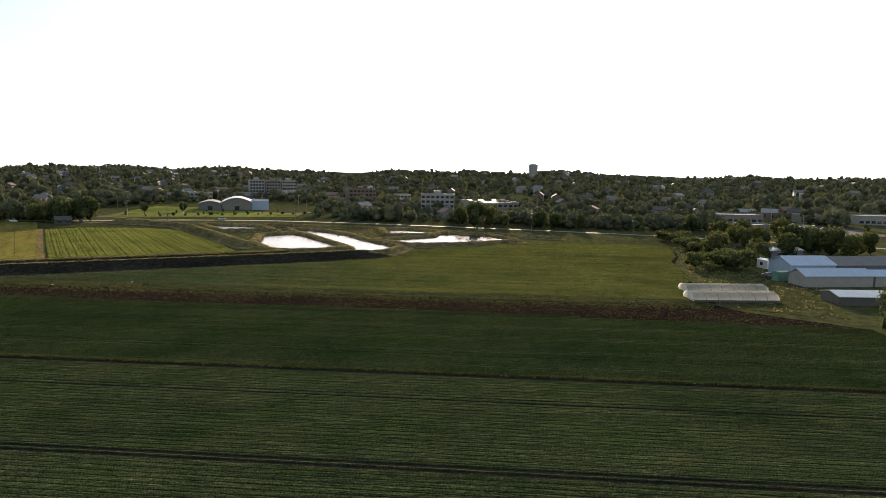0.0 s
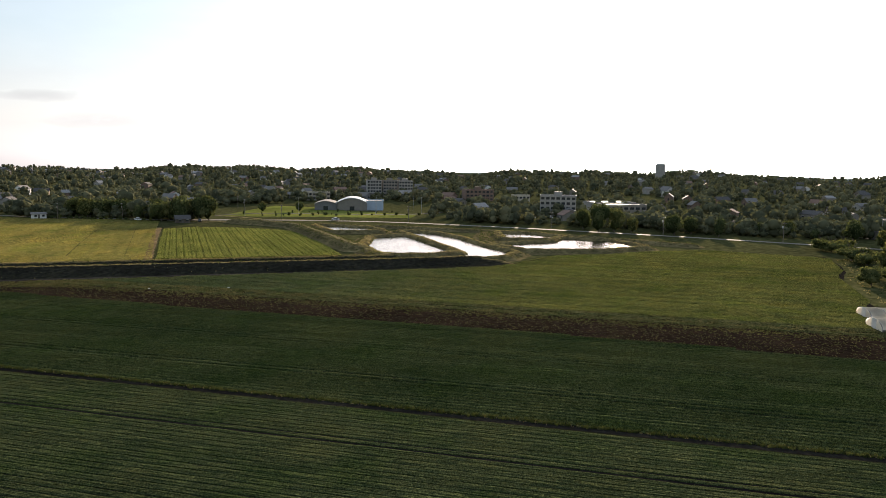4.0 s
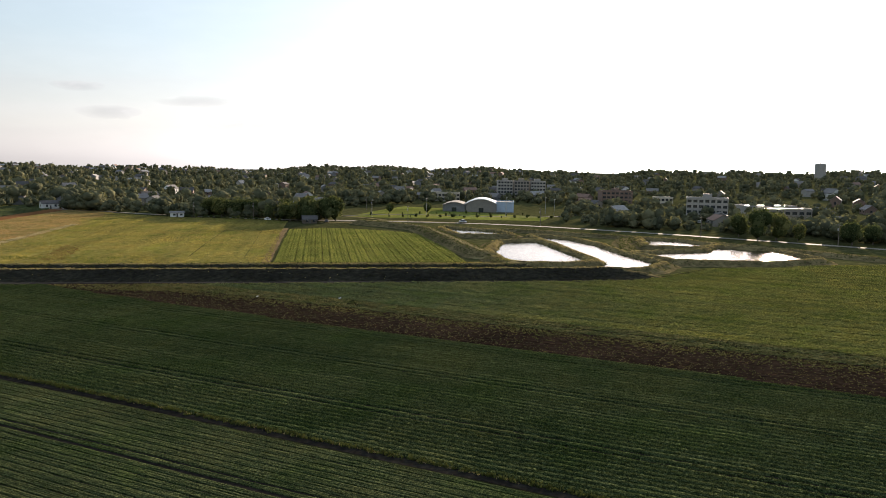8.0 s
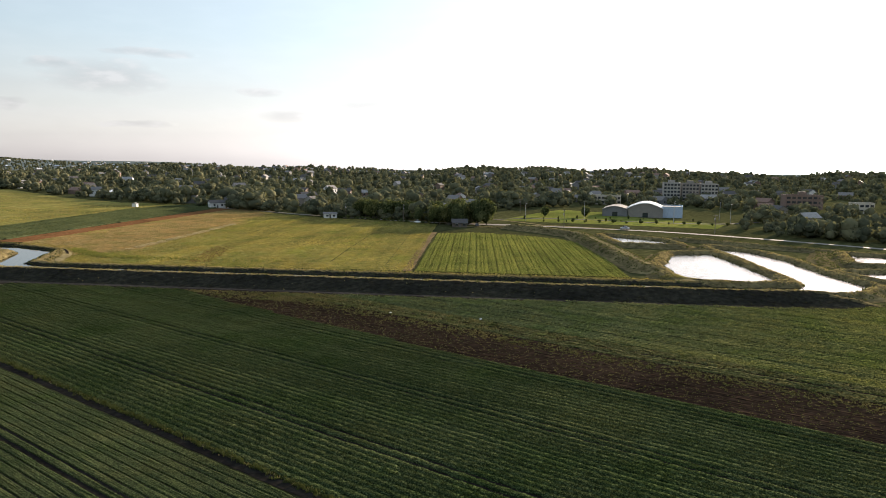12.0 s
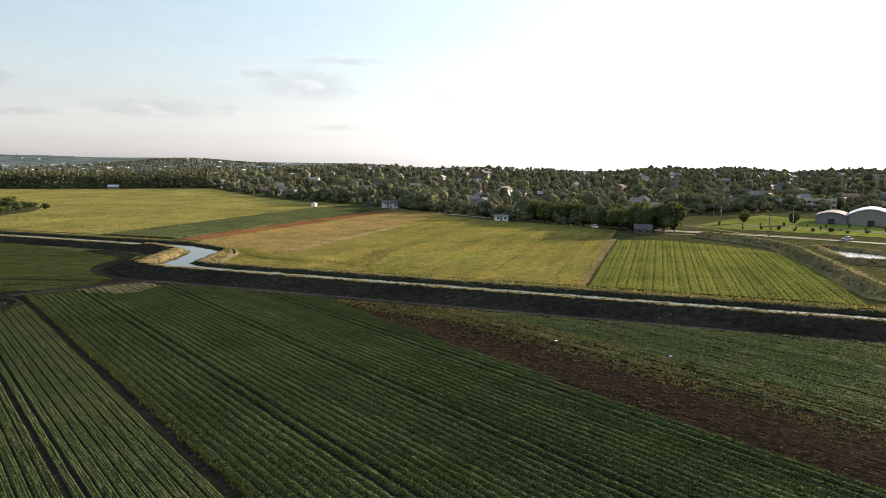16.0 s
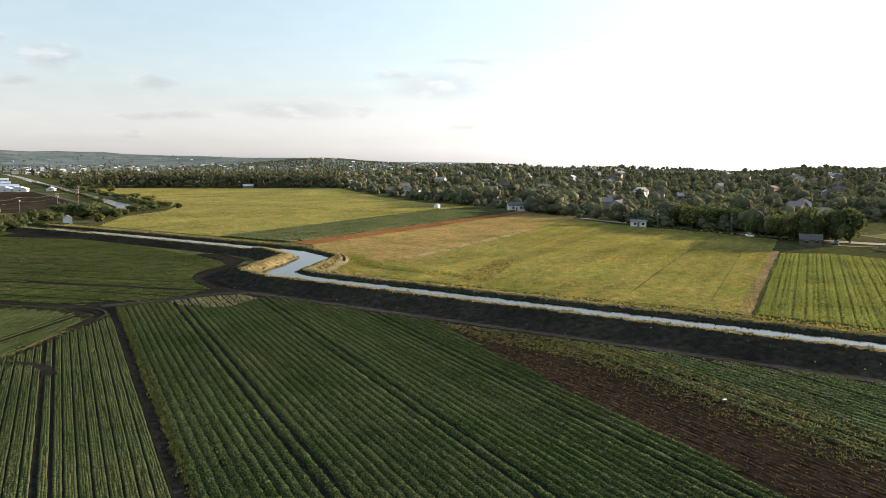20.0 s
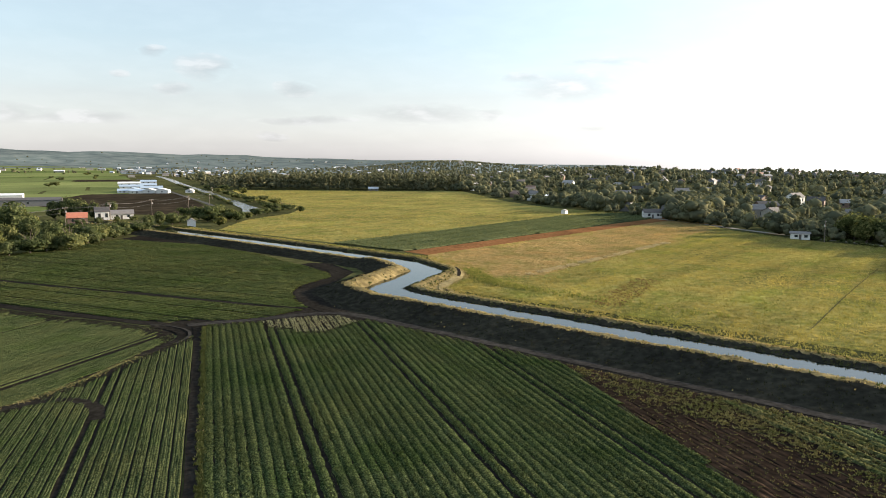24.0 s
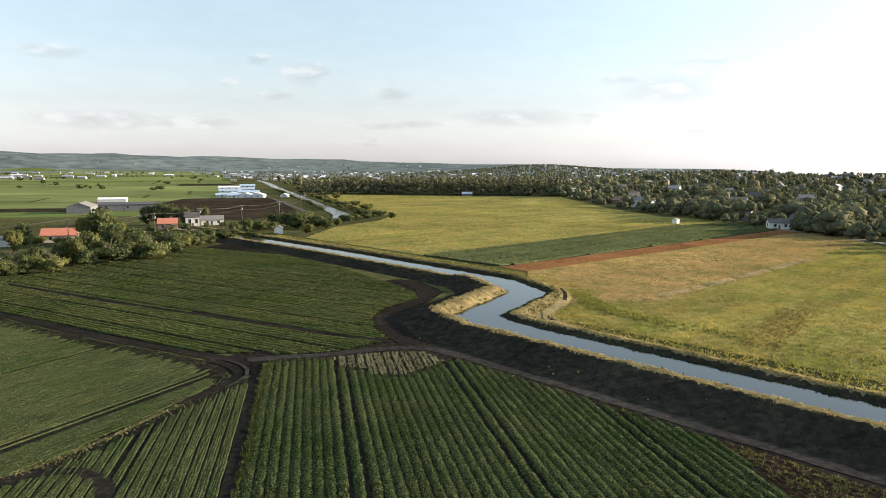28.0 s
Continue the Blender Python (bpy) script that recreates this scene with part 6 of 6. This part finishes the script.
for x, y, t, lx, ly, h, pale in [(66, 812, 84, 15, 11, 6, 1), (54, 816, 84, 15, 11, 6, 1), (42, 822, 4, 13, 26, 5, 0), (30, 832, 4, 12, 22, 5, 0), (60, 838, 86, 18, 13, 5.5, 0), (34, 864, 84, 18, 13, 5, 0), (50, 890, 4, 22, 14, 6, 0),
                                 (90, 815, 80, 8, 7, 5, 1), (26, 940, 4, 24, 16, 6, 0), (40, 985, 4, 18, 15, 6, 0), (12, 1060, 4, 26, 14, 6, 1), (30, 1120, 4, 20, 13, 7, 0)]:
    gable_house(x, y, t, lx, ly, h * 0.42, h * 0.3, M["white"], M["roof_white"] if pale else M["blue"], "big white packing shed of a vegetable farm" if pale else "packing shed with white walls and a pale blue roof", "farm_shed", 0.4, 3, category="barn", group="packing sheds")
g_far = random.Random(8)
for k in range(56):
    y = 1700 * math.exp(g_far.random() * 0.72)
    x = g_far.uniform(-0.42 * y - 80, -0.02 * y - 20)
    lx = g_far.uniform(9, 30)
    gable_house(x, y, g_far.uniform(-8, 8), lx, g_far.uniform(8, 12), g_far.uniform(2.5, 4), g_far.uniform(1.2, 2.4), M["white"] if g_far.random() < 0.4 else M["concrete"], g_far.choice([M["roof_white"], M["roof_metal"], M["roof_grey"]]),
                "distant pale farm building on the marsh", "farm_building", 0.3, 0, category="building", group="far farm buildings")
for k in range(64):
    y = 1000 * math.exp(g_far.random() * 1.2)
    bush(g_far.uniform(-0.45 * y - 40, -0.02 * y - 10), y, g_far.uniform(3, 7), 1.5)

for k in range(190):
    az, r = g_far.uniform(-6, 36), 1500 * math.exp(g_far.random() * 1.0)
    x, y = HUB[0] + r * math.sin(radians(az)), HUB[1] + r * math.cos(radians(az))
    gable_house(x, y, g_far.uniform(-30, 30), g_far.uniform(6, 13), g_far.uniform(6, 9), g_far.uniform(2.2, 3.8), g_far.uniform(1.2, 2.4), g_far.choice([M["cream"], M["concrete"], M["grey"]]), g_far.choice([M["roof_white"], M["roof_grey"], M["roof_metal"]]),
                "pale building of a distant town", "town_building", 0.3, 0, category="building", group="far town buildings")
M["tan_clad"] = paint("dusty_tan_cladding", (0.21, 0.19, 0.165), 0.75, 0.1, 0.5)
M["roof_pale"] = paint("weathered_pale_shingles", (0.27, 0.26, 0.255), 0.8, 0.15, 1.0)
M["roof_brown"] = paint("brown_shingles", (0.2, 0.12, 0.09), 0.85, 0.15, 1.0)
# houses of the town, half hidden among its trees
TOWN_WALLS = [M["white"], M["brick"], M["tan_clad"], M["brick"], M["grey"], M["tan_clad"], M["brick"], M["concrete"]]
TOWN_ROOFS = [M["roof_dark"], M["roof_grey"], M["roof_pale"], M["roof_dark"], M["roof_grey"], M["roof_brown"], M["roof_dark"]]
WALL_WORD = {"white_siding": "white", "cream_stucco": "cream", "brown_brick_wall": "brick", "grey_cladding": "grey", "pale_concrete": "pale", "dusty_tan_cladding": "tan"}
g_town = random.Random(22)
for x, y, az, r in HOMES:
    wm, rm = g_town.choice(TOWN_WALLS), g_town.choice(TOWN_ROOFS)
    tall = g_town.random() < 0.45
    gable_house(x, y, g_town.uniform(0, 180), g_town.uniform(8, 12), g_town.uniform(6.5, 8.5), 5.2 if tall else 3.2, g_town.uniform(1.9, 2.8), wm, rm,
                ("two-storey" if tall else "low") + " " + WALL_WORD[wm.name] + " town house among trees", windows=2 if r < 620 else 0, group="town houses")
gable_house(349, 571, 28, 15, 9, 3.0, 2.2, M["grey"], M["roof_metal"], "grey house with a pale roof at the field edge")
gable_house(306, 454, 40, 3.4, 2.8, 1.9, 0.6, M["white"], M["roof_pale"], "small white shed at the field edge", "garden_shed", 0.2, 0, category="shed")
gable_house(354, 466, 50, 10, 8, 5.2, 2.6, M["grey"], M["roof_dark"], "dark grey house behind the trees")
gable_house(345, 407, -22, 5, 4, 2.6, 1.2, M["white"], M["roof_white"], "white garage beside a long house", "garage", 0.2, 0, category="garage")
gable_house(338, 221, -50, 7, 5.5, 2.0, 1.6, M["bark"], M["roof_dark"], "weathered grey cottage under the big trees")
gable_house(272, 818, -15, 10, 6, 2.2, 1.6, M["grey"], M["roof_metal"], "grey house with a pale roof behind the hay field")

# ---- town buildings that stand out ----

def arched_hall(x, y, turn, lx, ly, wall_h, rise, wall, roof, label):
    """A sports hall under a curved roof: side walls, arched end walls, a thick curved roof."""
    e = thing("sports_hall", x, y, float(land(x, y)), turn, label, "hall")
    a, b, n = lx / 2, ly / 2, 12
    arc = [(-a + lx * k / n, wall_h + rise * math.sin(math.pi * k / n)) for k in range(n + 1)]
    for sgn in (-1, 1):
        bm = bmesh.new()
        vs = [bm.verts.new((px, sgn * b, pz)) for px, pz in arc] + [bm.verts.new((a, sgn * b, -0.4)), bm.verts.new((-a, sgn * b, -0.4))]
        bm.faces.new(vs)
        part("end_wall", bm, wall, e)
        part("side_wall", bm_box(sgn * a - 0.15, sgn * a + 0.15, -b, b, -0.4, wall_h), wall, e)
        part("door", bm_box(-1.5, 1.5, sgn * b - 0.06, sgn * b + 0.06, 0, 2.6), M["glass"], e)
    bm = bmesh.new()
    top = [[bm.verts.new((px * 1.04, yy, pz + o)) for px, pz in arc] for yy, o in ((-b - 0.8, 0.05), (-b - 0.8, 0.4), (b + 0.8, 0.4), (b + 0.8, 0.05))]
    for A, B in zip(top, top[1:] + top[:1]):
        for k in range(n):
            bm.faces.new((A[k], A[k + 1], B[k + 1], B[k]))
    bmesh.ops.recalc_face_normals(bm, faces=bm.faces[:])
    part("roof", bm, roof, e)
    return e


arched_hall(466, 199, -70, 14, 22, 3.9, 1.7, M["grey"], M["roof_grey"], "blue-grey sports hall under a low curved roof")
arched_hall(472, 183, -70, 19, 24, 5.0, 2.9, M["tan_clad"], M["roof_white"], "sports hall under a bright white curved roof")
flat_block(477, 169, -70, 11, 20, 2, M["blue"], "pale blue flat-roofed wing of the sports hall", 4, 2.9, "hall_wing", win=False)
APT = [(646, 232), (652.5, 219), (659, 206)]
for k, (x, y) in enumerate(APT):
    flat_block(x, y, -64, 13, 13, 5, M["tan_clad"] if k == 1 else M["concrete"], "five-storey apartment block with pale balcony bands", 5, 2.8, group="apartment blocks")
flat_block(565, 251, -64, 20, 12, 2, M["cream"], "two-storey cream school building", 7, 3.2, "school")
flat_block(476, 47, -84, 22, 14, 4, M["concrete"], "four-storey office block with window bands", 7, 3.0, "office_building")
flat_block(616, 128, -63, 24, 14, 3, M["brick"], "three-storey brick school building", 7, 3.1, "school")
flat_block(548, 18, -63, 32, 18, 1, M["concrete"], "low commercial building with a bright pale roof", 8, 5.2, "shop_building", roof=M["roof_white"])
flat_block(592, 88, -63, 12, 10, 2, M["cream"], "two-storey flat-roofed cream building", 4, 3.2, "office_building")
flat_block(482, 8, -68, 26, 14, 2, M["tan_clad"], "tan flat-roofed commercial building", 7, 3.6, "shop_building", roof=M["roof_white"])
flat_block(445, -134, -87, 31, 16, 1, M["tan_clad"], "long low tan warehouse by the car park", 9, 4.6, "warehouse", roof=M["roof_grey"])
flat_block(457, -182, -87, 12, 14, 1, M["tan_clad"], "low tan commercial building by the car park", 4, 4.4, "shop_building")
flat_block(452, -218, -87, 24, 16, 1, M["concrete"], "low pale commercial building", 7, 5.0, "shop_building")
flat_block(380, -118, -80, 30, 12, 1, M["roof_grey"], "long dark flat-roofed workshop beside the yard", 8, 3.4, "workshop")
flat_block(415, -240, -87, 26, 16, 2, M["tan_clad"], "tan warehouse with a stair tower", 6, 3.6, "warehouse")
gable_house(745, -30, 30, 14, 9, 6.0, 4.0, M["white"], M["roof_grey"], "pale gabled church hall on the slope", "church_hall", category="building")


def water_tank(x, y, r, base, top, label):
    """A round water tank with a low domed cap and a rim."""
    z = float(land(x, y))
    e = thing("water_tower", x, y, z, 0, label, "water tower")
    n = 20

    def drum(name, rows):
        bm = bmesh.new()
        rings = [[bm.verts.new((q * math.cos(k * math.tau / n), q * math.sin(k * math.tau / n), zz)) for k in range(n)] for q, zz in rows]
        for A, B in zip(rings, rings[1:]):
            for k in range(n):
                bm.faces.new((A[k], A[(k + 1) % n], B[(k + 1) % n], B[k]))
        bm.faces.new(rings[-1])
        part(name, bm, M["concrete"], e)

    drum("column", [(r * 0.96, -0.5), (r * 0.96, base)])
    drum("tank", [(r * 0.96, base), (r, base + 0.6), (r, top - 2.2), (r * 0.93, top - 1.2), (r * 0.6, top - 0.3), (r * 0.15, top)])
    return e


water_tank(1212, -40, 7.6, 16, 26.5, "round concrete water tower on the hilltop")

# ---- poles, wires, lamps ----
def utility_pole(x, y, high, arms=1, turn=0.0, label="weathered wooden utility pole with a cross-arm"):
    e = thing("utility_pole", x, y, float(land(x, y)), turn, label, "utility pole", "utility poles")
    bm = bmesh.new()
    bmesh.ops.create_cone(bm, cap_ends=True, segments=8, radius1=0.17, radius2=0.11, depth=high + 0.4)
    bmesh.ops.translate(bm, verts=bm.verts[:], vec=(0, 0, high / 2 - 0.2))
    part("pole", bm, M["pole"], e)
    for k in range(arms):
        arm = part("cross_arm", bm_box(-1.2, 1.2, -0.07, 0.07, high - 0.6 - 0.9 * k, high - 0.46 - 0.9 * k), M["pole"], e)
        for xx in (-1.05, -0.45, 0.45, 1.05):
            part("insulator", bm_box(xx - 0.05, xx + 0.05, -0.05, 0.05, high - 0.46 - 0.9 * k, high - 0.28 - 0.9 * k), M["steel"], arm)
    part("transformer", bm_box(0.15, 0.6, -0.22, 0.22, high - 2.6, high - 1.7, 0.08), M["steel"], e)
    return e


POLES = [(-18, 352), (20, 405), (46, 437), (60, 474), (78, 499), (96, 540), (108, 600), (110, 680)]
for k, (x, y) in enumerate(POLES):
    utility_pole(x, y, 9.6, 1 + (k % 2), 30)
for k, ((x0, y0), (x1, y1)) in enumerate(zip(POLES, POLES[1:])):
    for off, zz in ((-1.0, 9.3), (1.0, 9.3), (0.0, 7.2)):
        cu = bpy.data.curves.new("power_line", "CURVE")
        cu.dimensions, cu.bevel_depth, cu.bevel_resolution = "3D", 0.03, 1
        sp = cu.splines.new("POLY")
        sp.points.add(10)
        for q in range(11):
            u = q / 10
            sp.points[q].co = (x0 + (x1 - x0) * u + off * 0.86, y0 + (y1 - y0) * u - off * 0.5, zz - 1.1 * 4 * u * (1 - u), 1)
        cu.materials.append(M["wire"])
        tagged(new("power_line", cu), "thin dark power line slung between wooden poles", "power line", "power lines")
for x, y in [(331, 290), (345, 262), (369, 182), (390, 118), (374, 40), (362, -12), (350, -60), (410, 228), (440, 250), (455, -100), (465, -150)]:
    utility_pole(x, y, 8.5, 1, 60)

# ---- litter at the edge of the bare strip ----
def plastic_sheet(x, y, size, mat, label):
    """A crumpled piece of film lying on the ground."""
    e = thing("plastic_sheet", x, y, 0.12, 20, label, "litter")
    g = np.random.default_rng(int(x))
    bm = bmesh.new()
    n = 6
    vs = [[bm.verts.new(((i / n - 0.5) * size + g.normal(0, 0.04), (j / n - 0.5) * size * 0.6 + g.normal(0, 0.04), 0.04 + 0.22 * size * g.random())) for j in range(n + 1)] for i in range(n + 1)]
    for i in range(n):
        for j in range(n):
            bm.faces.new((vs[i][j], vs[i + 1][j], vs[i + 1][j + 1], vs[i][j + 1]))
    part("film", bm, mat, e)


plastic_sheet(170.5, 115, 0.6, M["roof_white"], "crumpled white plastic film lying among weeds")
plastic_sheet(177.4, 97.6, 0.8, M["blue"], "crumpled pale blue plastic film lying among weeds")

# ---- cars ----
def car(x, y, turn, mat, word):
    e = thing("car", x, y, float(land(x, y)) + 0.08, turn, word + " car standing on the gravel" if x < 395 else word + " parked car on grey asphalt", "car", "cars")
    part("body", bm_box(-2.1, 2.1, -0.85, 0.85, 0.3, 0.95, 0.12), mat, e)
    bm = bm_box(-1.3, 1.0, -0.74, 0.74, 0.95, 1.5)
    for v in bm.verts:
        if v.co.z > 1.2:
            v.co.x *= 0.72
            v.co.y *= 0.86
    part("cabin", bm, M["glass"], e)
    part("roof", bm_box(-0.88, 0.66, -0.6, 0.6, 1.5, 1.56, 0.02), mat, e)
    for wx in (-1.35, 1.35):
        for sgn in (-1, 1):
            bm = bmesh.new()
            bmesh.ops.create_cone(bm, cap_ends=True, segments=12, radius1=0.32, radius2=0.32, depth=0.22)
            w = part("wheel", bm, M["rubber"], e, "", pose(wx, sgn * 0.78, 0.32, 90))
            bm = bmesh.new()
            bmesh.ops.create_cone(bm, cap_ends=True, segments=10, radius1=0.19, radius2=0.19, depth=0.24)
            part("rim", bm, M["steel"], w)
    return e


M["car_white"] = paint("white_car_paint", (0.75, 0.75, 0.74), 0.3, 0.03)
M["car_dark"] = paint("dark_car_paint", (0.05, 0.05, 0.06), 0.3, 0.05)
car(339, 248, 70, M["car_white"], "white")
car(380, 156, 75, M["carpaint"], "silver")
car(344, 215, 30, M["car_dark"], "dark")
g_car = random.Random(4)
for k in range(26):
    mat, word = g_car.choice([(M["car_white"], "white"), (M["carpaint"], "silver"), (M["car_dark"], "dark")])
    row, col = divmod(k, 9)
    car(398 + row * 13 + g_car.uniform(-0.4, 0.4), -118 - col * 6.2, g_car.choice([3, 183]), mat, word)
for k in range(10):
    mat, word = g_car.choice([(M["car_white"], "white"), (M["carpaint"], "silver"), (M["car_dark"], "dark")])
    car(436 + (k % 5) * 3.2, 84 - k * 4.5, 20 + g_car.uniform(-6, 6), mat, word)
car(218, -77, 20, M["car_dark"], "dark")
car(262, -84, 80, M["car_white"], "white")
